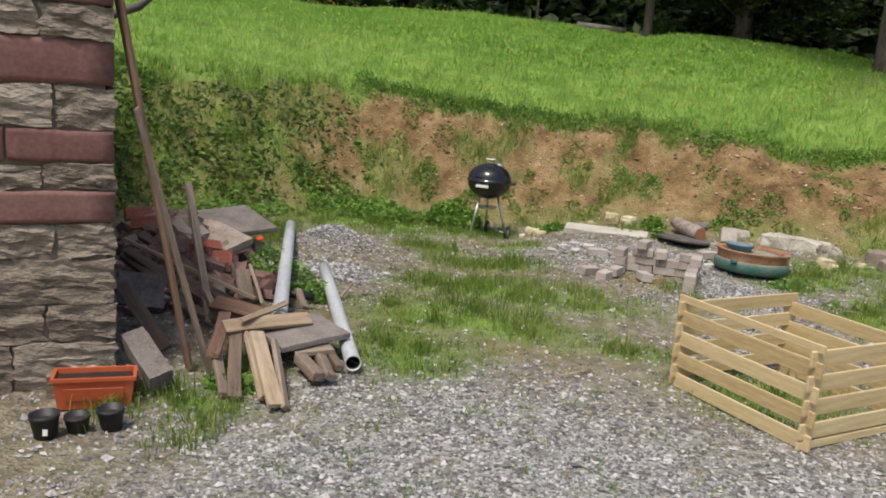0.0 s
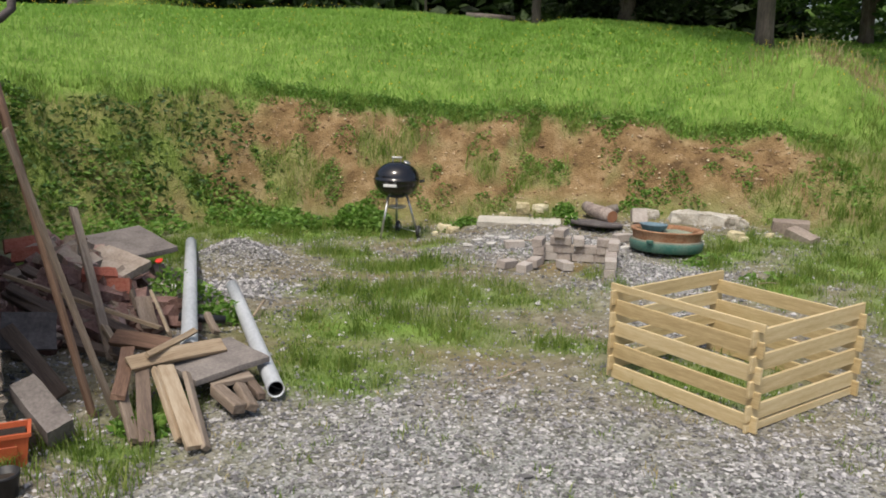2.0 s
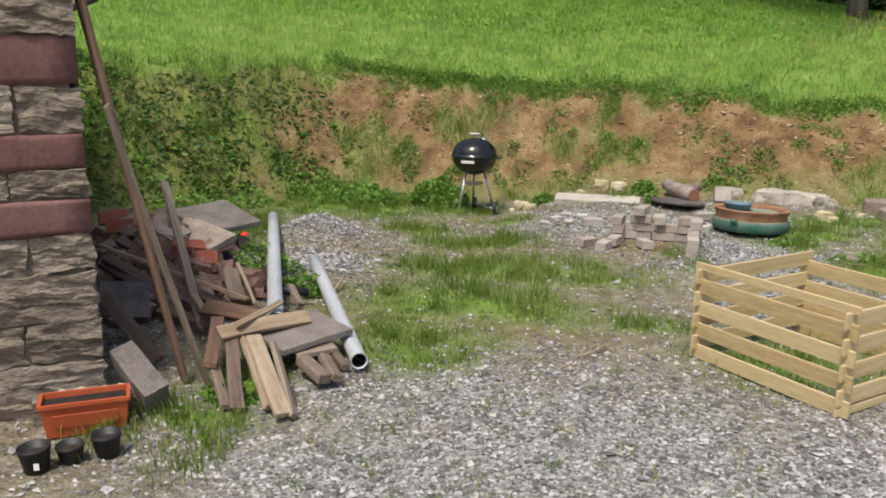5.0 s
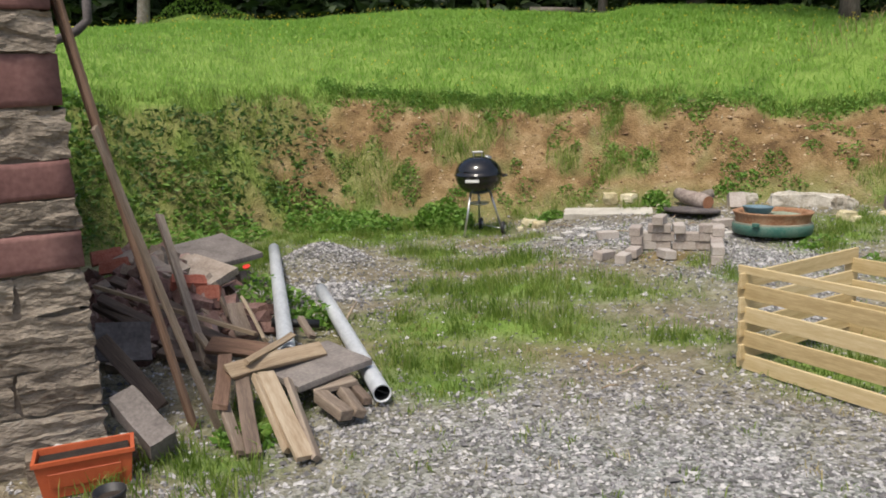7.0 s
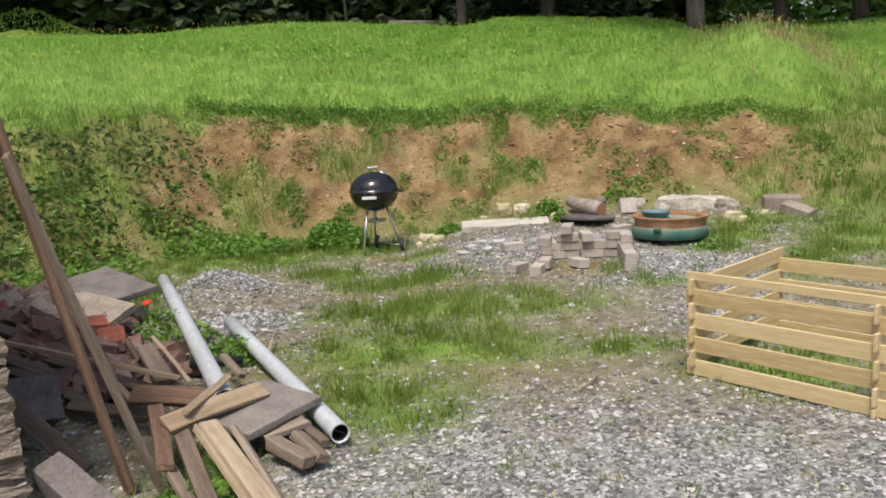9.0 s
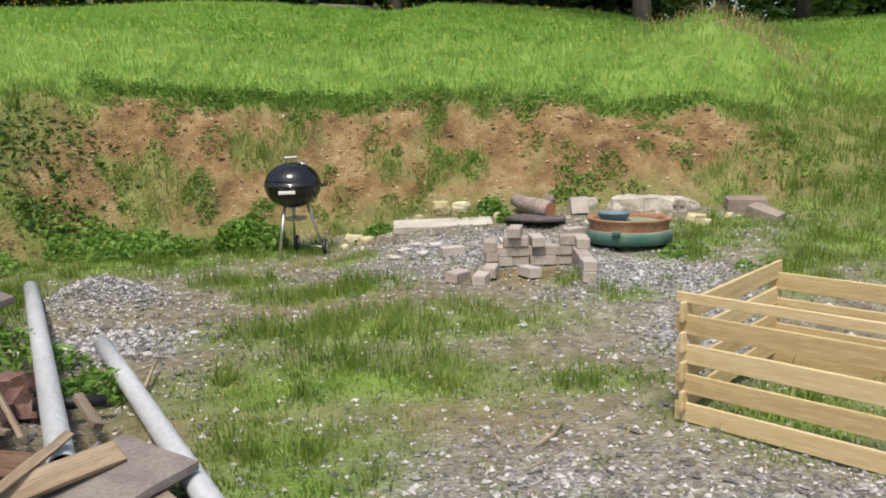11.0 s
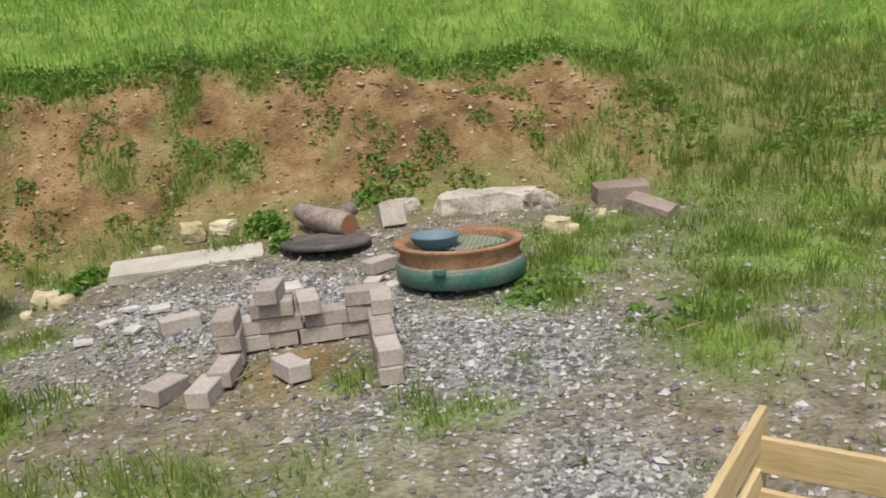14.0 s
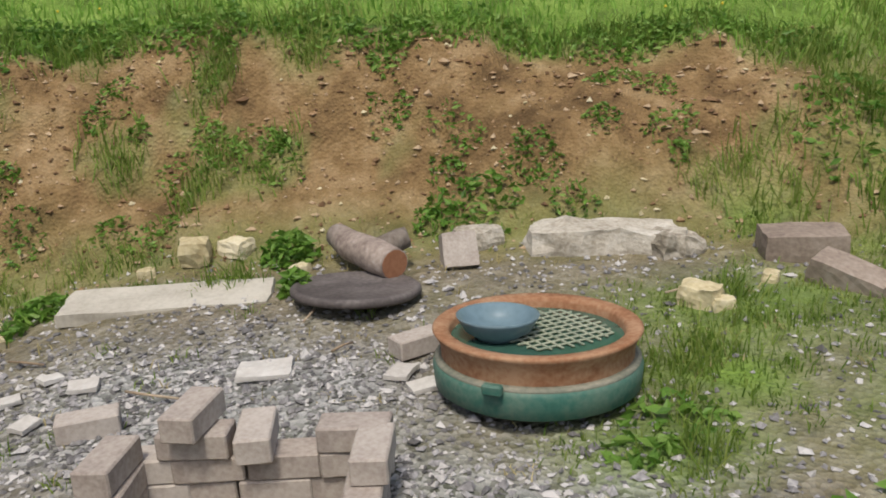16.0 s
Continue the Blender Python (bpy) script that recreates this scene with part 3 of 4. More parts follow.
log_e = empty("log", pose(2.70, 9.06, ground_at(2.70, 9.06) + 0.05, 0, 0, 0), "short pale-barked log with a reddish cut end", "log")
part("trunk", rod([(-0.17, 0.24, 0.10), (-0.08, 0.10, 0.075), (0.06, -0.06, 0.06), (0.145, -0.165, 0.05)], 0.08, 14, [0.062, 0.078, 0.085, 0.075]), M_PALEBARK, log_e)
part("cut_end", rod([(0.143, -0.163, 0.05), (0.147, -0.168, 0.0495)], 0.07, 14), M_CUT, log_e, "reddish sawn end")
part("branch_stub", rod([(0.06, -0.02, 0.07), (0.16, 0.05, 0.11), (0.20, 0.06, 0.12)], 0.05, 10, [0.07, 0.055, 0.05]), M_BARK, log_e)

rock("boulder", 3.88, 9.30, (0.76, 0.28, 0.20), -4, 4, M_ROCK, "large pale limestone boulder at the foot of the bank", 0.10, (0, 2), 11, 0.16, 0.4)
rock("boulder", 4.20, 9.18, (0.24, 0.2, 0.16), 20, 9, M_ROCK, "small pale rock beside the large boulder", 0.06, (0, 8), 5, 0.14)
rock("sandstone_block", 4.76, 9.02, (0.38, 0.22, 0.15), -6, 5, M_BROWNROCK, "squared brown sandstone block in grass", 0.02, (4, 0), 4, 0.05, 0.3)
rock("sandstone_block", 4.80, 8.60, (0.32, 0.16, 0.15), -46, 6, M_BROWNROCK, "tilted brown sandstone block in grass", 0.05, (8, 14), 4, 0.05, 0.3)
rock("square_stone", 3.14, 9.14, (0.17, 0.14, 0.17), 10, 7, M_PAVER, "squared grey stone leaning on the bank", 0.02, (-25, 0), 3, 0.04, 0.25)
rock("grey_stone", 3.24, 9.38, (0.24, 0.16, 0.14), 30, 8, M_ROCK, "grey stone on the bank", 0.05)
for k, (x, y, s) in enumerate(((0.95, 8.75, 0.18), (1.08, 8.56, 0.13), (0.88, 8.55, 0.08), (4.13, 8.48, 0.16), (4.20, 8.41, 0.09), (2.36, 9.12, 0.1), (1.78, 9.36, 0.2), (1.98, 9.40, 0.16), (1.55, 9.25, 0.09), (4.5, 8.7, 0.09))):
    rock("yellow_stone", x, y, (s, s * 0.75, s * 0.6), k * 47, 20 + k, M_YROCK, "yellowish limestone lump on the ground", s * 0.12, (0, 0), 4, 0.13)
for k, (x, y, a) in enumerate(((2.41, 8.04, 5), (1.48, 7.95, 30), (1.65, 7.75, 70), (1.42, 7.7, 10), (1.58, 8.1, 50), (1.75, 8.0, 15), (2.92, 7.98, 70), (3.0, 7.88, 20))):
    s = 0.2 if k == 0 else rng.uniform(0.07, 0.14)
    bm = rough_block(s, s * 0.75, 0.018, 3, 0.006, 40 + k, 0.1, 14)
    ob = part("tile_shard", bm, M_SHARD)
    ob.matrix_world = pose(x, y, ground_at(x, y) + 0.018, rng.uniform(-6, 6), rng.uniform(-6, 6), a)
    tagged(ob, "whitish flat broken tile piece on gravel", "tile piece", "tile pieces")


# ---- stone building at the corner of the yard ----
CORNER = pose(0.035, 2.75, 0, 0, 0, 45.6)
building = empty("wall_house", CORNER, "old house wall of grey limestone and red sandstone courses", "wall", kind="structure")


def house_box(name, x0, x1, y0, y1, z0, z1):
    bm = xf(box(x1 - x0, y1 - y0, z1 - z0, 0), Matrix.Translation(((x0 + x1) / 2, (y0 + y1) / 2, z0)))
    return part(name, bm, M_MORTAR, building)


house_box("front_core", -4.5, -0.05, 0.022, 0.5, -0.3, 2.55)
house_box("side_core", -0.5, -0.05, 0.503, 5.3, -0.3, 2.55)
house_box("back_core", -4.5, -0.503, 4.8, 5.3, -0.3, 2.55)
house_box("far_core", -4.5, -4.0, 0.503, 4.797, -0.3, 2.55)
house_box("ceiling_slab", -4.5, -0.05, 0.06, 5.3, 2.584, 2.7)
COURSES = [(-0.05, 0.24, "l"), (0.24, 0.45, "l"), (0.45, 0.70, "l"), (0.70, 0.89, "l"), (0.89, 1.066, "r"), (1.066, 1.212, "l"), (1.212, 1.386, "r"), (1.386, 1.612, "l"),
           (1.612, 1.843, "r"), (1.843, 2.02, "l"), (2.02, 2.17, "r"), (2.17, 2.38, "l"), (2.38, 2.58, "r")]
for k, (z0, z1, kind) in enumerate(COURSES):
    x, n = 0.0, 0
    while x > -2.6:
        w = (rng.uniform(0.85, 1.2) if kind == "r" else rng.uniform(0.34, 0.75)) if n else (1.15 if kind == "r" else (0.52, 0.36, 0.62, 0.30)[k % 4])
        if k == 6 and n == 0:
            w = 0.52
        deep = 0.36 + 0.06 * (k % 2)
        bm = rough_block(w - 0.012, deep, z1 - z0 - (0.008 if kind == "r" else 0.014), 6 if kind == "r" else 11, 0.008 if kind == "r" else 0.024, 50 + k * 13 + n, 0.07 if kind == "r" else 0.12, 7.0 if kind == "r" else 6.0, 1.0 if kind == "r" else 2.6)
        for f in bm.faces:
            f.smooth = kind == "r"
        ob = part("stone_block", bm, M_RED if kind == "r" else M_LIME, building)
        ob.matrix_local = pose(x - w / 2 + rng.uniform(-0.004, 0.004), deep / 2 + rng.uniform(-0.012, 0.006), (z0 + z1) / 2)
        x, n = x - w, n + 1
    y = 0.36 + 0.06 * (k % 2)
    while y < 5.0:
        w = rng.uniform(0.4, 0.8)
        ob = part("stone_block", rough_block(0.30, w - 0.014, z1 - z0 - 0.012, 4, 0.01, 300 + k * 7 + int(y * 10), 0.15, 8), M_RED if kind == "r" else M_LIME, building)
        ob.matrix_local = pose(-0.15, y + w / 2, (z0 + z1) / 2)
        y += w

pipe_path = [CORNER @ Vector(p) for p in ((-0.03, 4.15, 2.02), (0.12, 4.16, 2.05), (0.56, 4.16, 2.24), (0.66, 4.16, 2.33), (0.68, 4.17, 2.7))]
tagged(part("downpipe", rod(pipe_path, 0.04, 12), M_IRON), "dark grey metal rain pipe bent away from the wall", "pipe")


# ---- wood pile and rubble ----
def board(a, b, wide, thick, roll, material, label, name="board", seed=0, category="board"):
    a, b = Vector(a), Vector(b)
    n = (b - a).length
    bm = bmesh.new()
    bmesh.ops.create_cube(bm, size=1)
    bmesh.ops.subdivide_edges(bm, edges=[e for e in bm.edges if abs((e.verts[0].co - e.verts[1].co).x) > 0.5], cuts=6)
    ph = rng.uniform(0, 6)
    for v in bm.verts:
        u = v.co.x
        v.co = Vector((u * n + rng.uniform(-0.012, 0.012) * (abs(u) > 0.49), v.co.y * wide + 0.004 * math.sin(u * 4 + ph), v.co.z * thick + 0.004 * math.sin(u * 3 + ph)))
    bmesh.ops.bevel(bm, geom=bm.edges[:], offset=min(thick, wide) * 0.1, segments=1, affect="EDGES")
    ob = part(name, bm, material)
    ob.matrix_world = between(a, b, roll)
    return tagged(ob, label, category, "boards of the wood pile")


board((0.285, 3.08, 0.0), (-0.01, 2.74, 2.42), 0.03, 0.02, 30, M_BROWNWOOD, "long thin dark slat leaning on the house corner", "slat")
board((0.245, 3.09, 0.0), (-0.05, 2.77, 2.42), 0.026, 0.02, 20, M_BROWNWOOD, "long thin brown slat leaning on the house corner", "slat")
board((0.420, 3.070, 0.000), (0.13, 2.80, 1.515), 0.042, 0.024, 20, M_OLDWOOD, "weathered pole leaning against the house corner", "slat")
board((-0.003, 3.680, 0.080), (-0.874, 4.600, 0.834), 0.06, 0.025, 25, M_OLDWOOD, "long grey slat leaning over the rubble", "slat")
board((0.036, 3.679, 0.170), (-0.146, 3.830, 0.240), 0.05, 0.02, 25, M_FRESHWOOD, "pale splintered end of a grey slat", "slat")
board((0.159, 3.967, 0.210), (-1.023, 4.050, 0.452), 0.03, 0.025, 10, M_FRESHWOOD, "thin pale stick lying across the pile", "slat")
board((0.031, 3.662, 0.230), (0.426, 3.618, 0.220), 0.11, 0.035, 30, M_BROWNWOOD, "dark brown broken plank on the pile")
board((0.367, 3.295, 0.215), (0.683, 3.790, 0.200), 0.1, 0.028, 32, M_FRESHWOOD, "short split light board lying on top of the pile")
board((0.443, 3.348, 0.250), (0.499, 3.792, 0.280), 0.035, 0.022, 35, M_FRESHWOOD, "splintered end of broken wood")
board((0.437, 3.433, 0.250), (0.489, 3.711, 0.270), 0.026, 0.02, 15, M_OLDWOOD, "splintered end of broken wood")
board((1.026, 2.803, 0.020), (0.522, 3.390, 0.190), 0.088, 0.03, 5, M_FRESHWOOD, "light rough plank sloping to the gravel")
board((0.909, 2.858, 0.020), (0.493, 3.339, 0.190), 0.04, 0.035, 30, M_FRESHWOOD, "narrow light batten beside a plank")
board((1.071, 2.817, 0.020), (0.648, 3.397, 0.150), 0.045, 0.03, 50, M_OLDWOOD, "weathered batten sloping to the gravel")
board((0.687, 2.815, 0.020), (0.407, 3.144, 0.140), 0.055, 0.028, 20, M_OLDWOOD, "weathered board sloping to the ground")
board((0.483, 3.005, 0.150), (0.220, 3.516, 0.220), 0.075, 0.03, 10, M_BROWNWOOD, "broken brown board end")
board((0.776, 2.792, 0.020), (0.414, 3.333, 0.170), 0.075, 0.03, 0, M_DARKSHADEWOOD, "board coloured dark for the shade of the pile")
board((0.005, 4.086, 0.170), (-0.279, 4.471, 0.240), 0.11, 0.025, 5, M_OLDWOOD, "faded board leaning in the pile")
board((0.203, 3.987, 0.170), (-0.236, 4.511, 0.280), 0.04, 0.02, 60, M_FRESHWOOD, "thin light batten leaning in the pile")
board((-0.289, 4.411, 0.170), (-0.655, 4.865, 0.280), 0.035, 0.025, 40, M_OLDWOOD, "grey batten leaning in the pile")
board((0.401, 4.223, 0.120), (0.200, 4.481, 0.160), 0.045, 0.035, 20, M_OLDWOOD, "grey batten end behind the slab")
board((1.042, 3.237, 0.050), (0.818, 3.417, 0.070), 0.08, 0.06, 10, M_OLDWOOD, "short weathered post end", "post")
board((1.096, 3.280, 0.040), (0.908, 3.504, 0.070), 0.06, 0.05, 25, M_OLDWOOD, "short weathered post end", "post")
board((1.059, 3.474, 0.030), (0.924, 3.607, 0.060), 0.05, 0.04, 5, M_DARKSHADEWOOD, "short dark post end", "post")
board((0.929, 3.613, 0.090), (0.761, 3.439, 0.090), 0.1, 0.03, -4, M_OLDWOOD, "grey board under the slab")
# inner timbers, their colour darkened to stand for the shade between the boards
board((-1.017, 4.336, 0.300), (0.008, 3.962, 0.120), 0.07, 0.05, 20, M_DARKSHADEWOOD, "old timber coloured dark for the shade deep in the pile", "timber")
board((-1.101, 4.132, 0.300), (-0.312, 3.858, 0.120), 0.07, 0.05, 20, M_DARKSHADEWOOD, "old timber coloured dark for the shade deep in the pile", "timber")
board((-1.289, 4.562, 0.360), (-0.279, 4.147, 0.200), 0.07, 0.05, 20, M_DARKSHADEWOOD, "old timber coloured dark for the shade deep in the pile", "timber")
board((-1.055, 4.111, 0.350), (-0.576, 4.051, 0.200), 0.07, 0.05, 20, M_DARKSHADEWOOD, "old timber coloured dark for the shade deep in the pile", "timber")
board((-0.418, 3.824, 0.120), (0.097, 3.685, 0.100), 0.07, 0.05, 20, M_DARKSHADEWOOD, "old timber coloured dark for the shade deep in the pile", "timber")


def slab(x, y, z, sx, sy, sz, rx, ry, rz, material, label, name="slab", seed=0, amp=0.006):
    ob = part(name, rough_block(sx, sy, sz, 4, amp, 70 + seed, 0.06, 6), material)
    ob.matrix_world = pose(x, y, z, rx, ry, rz)
    return tagged(ob, label, name.replace("_", " "))


slab(0.68, 3.66, 0.145, 0.42, 0.48, 0.035, 3, 3, -31, M_TILE, "flat brown-grey slab on the pile", seed=1)
slab(-1.30, 5.83, 0.30, 0.70, 0.64, 0.045, 4, 8, -31, M_TILE, "broken grey slab on top of the rubble", seed=2)
slab(-1.02, 5.28, 0.27, 0.48, 0.30, 0.06, 14, 10, -15, M_BROWNROCK, "broken dark slab in the rubble", seed=3)
slab(-0.42, 3.50, 0.28, 0.30, 0.24, 0.02, 50, 8, 40, M_IRON, "grey roofing sheet propped against the wall", "roof_sheet", 4)
board((-0.42, 3.32, 0.36), (-0.02, 3.23, 0.02), 0.09, 0.03, 40, M_DARKSHADEWOOD, "dark timber propped against the house wall", "timber")
block = part("stone_block", rough_block(0.38, 0.13, 0.12, 4, 0.006, 76, 0.06, 6), M_TILE)
block.matrix_world = between((0.04, 2.86, 0.22), (0.38, 2.70, 0.06), 15)
tagged(block, "brown stone block leaning by the house corner", "stone block")
RUB = [part("rubble_brick", rough_block(0.23, 0.11, 0.075, 3, 0.008, 90 + k, 0.12, 9), m) for k, m in enumerate((M_RUBBLE, M_BRICK, M_RUBBLE, M_BROWNROCK, M_RUBBLE))]
for ob in RUB:
    tagged(ob, "reddish-brown broken brick in the rubble heap", "brick", "bricks of the rubble heap")
first = set()
for k in range(190):
    t = rng.uniform(0, 1)
    off = rng.normal(-0.06, 0.30)
    x, y = -0.35 - 1.35 * t + off * 0.7, 3.98 + 1.45 * t + off * 0.7
    lx = (x - 0.035) * 0.7 + (y - 2.75) * 0.714
    if lx < 0.16:
        continue
    z = ground_at(x, y) + 0.04 + 0.24 * math.exp(-(off / 0.34) ** 2) * rng.uniform(0.1, 1.0) * (0.35 + 0.65 * min(1, t * 2.0))
    m = pose(x, y, z, rng.uniform(-40, 40), rng.uniform(-40, 40), rng.uniform(0, 180))
    i = int(rng.choice([0, 0, 0, 2, 2, 3, 3, 4, 4]))
    if i not in first:
        first.add(i)
        RUB[i].matrix_world = m
    else:
        copy_thing(RUB[i], m)
for i in range(5):
    if i not in first:
        RUB[i].matrix_world = pose(-0.6 - 0.1 * i, 4.6, 0.35, 20, 10, 40 * i)
for x, y, z, a in ((-0.60, 4.62, 0.27, 20), (-1.74, 5.08, 0.42, 50), (-1.62, 5.02, 0.36, 20)):
    copy_thing(RUB[1], pose(x, y, z, 70, rng.uniform(-15, 15), a))["label"] = "bright red brick in the rubble heap"


def metal_pipe(a, b, r, label):
    a, b = Vector(a), Vector(b)
    n = (b - a).length
    e = empty("metal_pipe", Matrix.Translation(a) @ (b - a).to_track_quat("Z", "Y").to_matrix().to_4x4(), label, "pipe", "metal pipes")
    part("tube", lathe([(r, 0), (r, n * 0.3), (r, n * 0.7), (r, n), (r - 0.006, n), (r - 0.006, 0), (r, 0)], 28), M_PIPE, e)
    # sleeve over the inner wall that paints the shade of the hollow
    part("bore", lathe([(r - 0.0065, 0.012), (r - 0.0065, n - 0.012)], 28), M_BORESHADE, e, "inside of the pipe, its shade painted near black")
    part("inner_rib", xf(box(2 * r - 0.016, 0.006, 0.02, 0.001), pose(0, 0, 0.03, 0, 0, 30)), M_BORESHADE, e)


metal_pipe((1.125, 3.52, 0.060), (-0.15, 5.56, 0.075), 0.049, "pale galvanised metal pipe lying on the ground")
metal_pipe((0.505, 3.69, 0.185), (-1.19, 6.78, 0.15), 0.052, "pale galvanised metal pipe propped on the wood pile")
tagged(part("plastic_pipe", rod([(-0.02, 4.49, 0.12), (0.14, 4.56, 0.10), (0.26, 4.63, 0.08)], 0.03, 12), M_BLACK), "short black plastic pipe in weeds", "pipe")


# ---- planter and pots by the wall ----
def build_planter():
    e = empty("planter", pose(0.15, 2.45, ground_at(0.15, 2.45) + 0.01, 0, 0, 37.5), "orange plastic flower trough with dark soil beside the wall", "planter")
    L0, W0, H0 = 0.39, 0.16, 0.155
    bm = bmesh.new()

    def ring(lx, wy, z):
        return [bm.verts.new((sx * lx / 2, sy * wy / 2, z)) for sx, sy in ((-1, -1), (1, -1), (1, 1), (-1, 1))]
    rings = [ring(L0 - 0.04, W0 - 0.03, 0), ring(L0, W0, H0), ring(L0 + 0.02, W0 + 0.02, H0), ring(L0 + 0.02, W0 + 0.02, H0 + 0.018), ring(L0 - 0.012, W0 - 0.012, H0 + 0.018), ring(L0 - 0.05, W0 - 0.04, 0.012)]
    bm.faces.new(rings[0][::-1])
    for a, b in zip(rings, rings[1:]):
        for i in range(4):
            bm.faces.new((a[i], a[(i + 1) % 4], b[(i + 1) % 4], b[i]))
    bm.faces.new(rings[-1])
    part("trough", bm, M_TERRA, e)
    part("soil", xf(rough_block(L0 - 0.03, W0 - 0.03, 0.03, 5, 0.008, 5, 0.1, 12), Matrix.Translation((0, 0, H0 - 0.02))), M_SOIL, e, "dark potting soil")
    part("front_panel", xf(box(L0 - 0.1, 0.004, 0.07, 0.002), pose(0, -W0 / 2 + 0.002, 0.05, 9)), M_TERRA, e)
    for k in range(4):
        x, y = -0.03 + 0.075 * k + rng.uniform(-0.02, 0.02), 2.50 + 0.055 * k
        rock("white_stone", x, y, (0.06, 0.05, 0.05), 40 * k, 60 + k, M_SHARD if k % 3 == 0 else M_ROCK, "whitish stone lying by the orange trough", -0.11, (0, 0), 3, 0.14)


build_planter()
ledge = part("stone_ledge", rough_block(0.50, 0.10, 0.16, 5, 0.01, 8, 0.2), M_LIME)
ledge.matrix_world = pose(0.03, 2.60, ground_at(0.03, 2.6) + 0.05, 0, 0, 42)
tagged(ledge, "low rough stone ledge at the foot of the wall", "stone")


def build_pot(x, y, r, h, label):
    e = empty("plant_pot", pose(x, y, ground_at(x, y), 2, -2, rng.uniform(0, 90)), label, "plant pot", "black pots by the wall")
    part("pot", lathe([(0, 0), (r * 0.72, 0), (r * 0.95, h * 0.85), (r, h * 0.86), (r, h), (r * 0.93, h), (r * 0.7, 0.02), (0, 0.018)], 28), M_BLACK, e)
    part("soil", lathe([(0, h * 0.72), (r * 0.87, h * 0.7)], 20), M_SOIL, e)


build_pot(0.235, 2.03, 0.070, 0.12, "black plastic plant pot with a small pale label")
build_pot(0.43, 2.25, 0.066, 0.115, "black plastic plant pot on gravel")
build_pot(0.315, 2.15, 0.062, 0.09, "black plastic plant pot with grass around it")
tagged(part("pot_label", xf(box(0.022, 0.002, 0.03, 0.0005), pose(0.283, 1.978, ground_at(0.27, 1.98) + 0.035, -8, 0, 35)), M_WHITE), "small white label on a black pot", "label")


# ---- loose stones ----
OCTA_V = np.array([(1, 0, 0), (-1, 0, 0), (0, 1, 0), (0, -1, 0), (0, 0, 1), (0, 0, -1)], float)
OCTA_F = np.array([(0, 2, 4), (2, 1, 4), (1, 3, 4), (3, 0, 4), (2, 0, 5), (1, 2, 5), (3, 1, 5), (0, 3, 5)])


def pebbles(name, x, y, size, material, label, lift=0.25):
    n = len(x)
    v = OCTA_V[None] * (1 + rng.uniform(-0.45, 0.35, (n, 6, 1)))
    v = v + rng.uniform(-0.3, 0.3, (n, 6, 3))
    v = v * size[:, None, None] * np.stack([np.ones(n), rng.uniform(0.6, 1, n), rng.uniform(0.4, 0.75, n)], 1)[:, None, :]
    a = rng.uniform(0, 6.283, n)
    c, s = np.cos(a)[:, None], np.sin(a)[:, None]
    vx, vy = v[..., 0] * c - v[..., 1] * s, v[..., 0] * s + v[..., 1] * c
    out = np.stack([vx + x[:, None], vy + y[:, None], v[..., 2] + (height(x, y) + size * lift)[:, None]], -1)
    f = (OCTA_F[None] + (np.arange(n) * 6)[:, None, None]).reshape(-1, 3)
    return tagged(soup(name, out.reshape(-1, 3), f, material), label, "gravel", kind="stuff")


def pick(n, x0, x1, y0, y1, weight):
    x, y = rng.uniform(x0, x1, n), rng.uniform(y0, y1, n)
    keep = rng.uniform(0, 1, n) < weight(x, y)
    return x[keep], y[keep]


def off_house(x, y):
    return ((x - 0.035) * 0.7 + (y - 2.75) * 0.714 > 0.0) | (-(x - 0.035) * 0.714 + (y - 2.75) * 0.70 < 0.0)


x, y = pick(150000, -1.5, 7, 0.6, 9.8, lambda x, y: np.where(bank_distance(x, y) < 0, (covers(x, y)[2] * 0.95 + 0.10) * (1 - 0.85 * covers(x, y)[0]), 0) * off_house(x, y))
pebbles("gravel", x, y, np.abs(rng.normal(0.0, 0.0065, len(x))) + 0.007, M_GRAVEL, "loose angular grey gravel of the yard")
x, y = pick(2600, -1.5, 7, 1, 9.8, lambda x, y: np.where(bank_distance(x, y) < 0, (0.25 + 0.5 * covers(x, y)[2]) * np.clip(1 - 1.6 * covers(x, y)[0], 0, 1), 0) * off_house(x, y))
pebbles("coarse_gravel", x, y, rng.uniform(0.016, 0.032, len(x)), M_GRAVEL, "larger pale stones scattered on the yard")
x, y = pick(16000, -3, 6.2, 9.2, 12, lambda x, y: covers(x, y)[1] * 0.6)
pebbles("earth_clods", x, y, np.abs(rng.normal(0, 0.011, len(x))) + 0.005, M_EARTHSTONE, "small stones and clods in the earth bank", 0.1)
x, y = pick(900, -3, 6.2, 9.2, 12, lambda x, y: covers(x, y)[1] * 0.3)
pebbles("bank_stones", x, y, rng.uniform(0.012, 0.03, len(x)), M_YROCK, "pale limestone bits stuck in the earth bank", 0.1)
x, y = rng.normal(-0.62, 0.24, 1500), rng.normal(6.6, 0.2, 1500)
pebbles("rubble_heap", x, y, rng.uniform(0.007, 0.02, 1500), M_GRAVEL, "small heap of pale rubble and sand")
x, y = rng.normal(-0.25, 0.25, 500), rng.normal(5.85, 0.2, 500)
pebbles("rubble_spill", x, y, rng.uniform(0.012, 0.035, 500), M_GRAVEL, "whitish rubble spilled beside the heap")


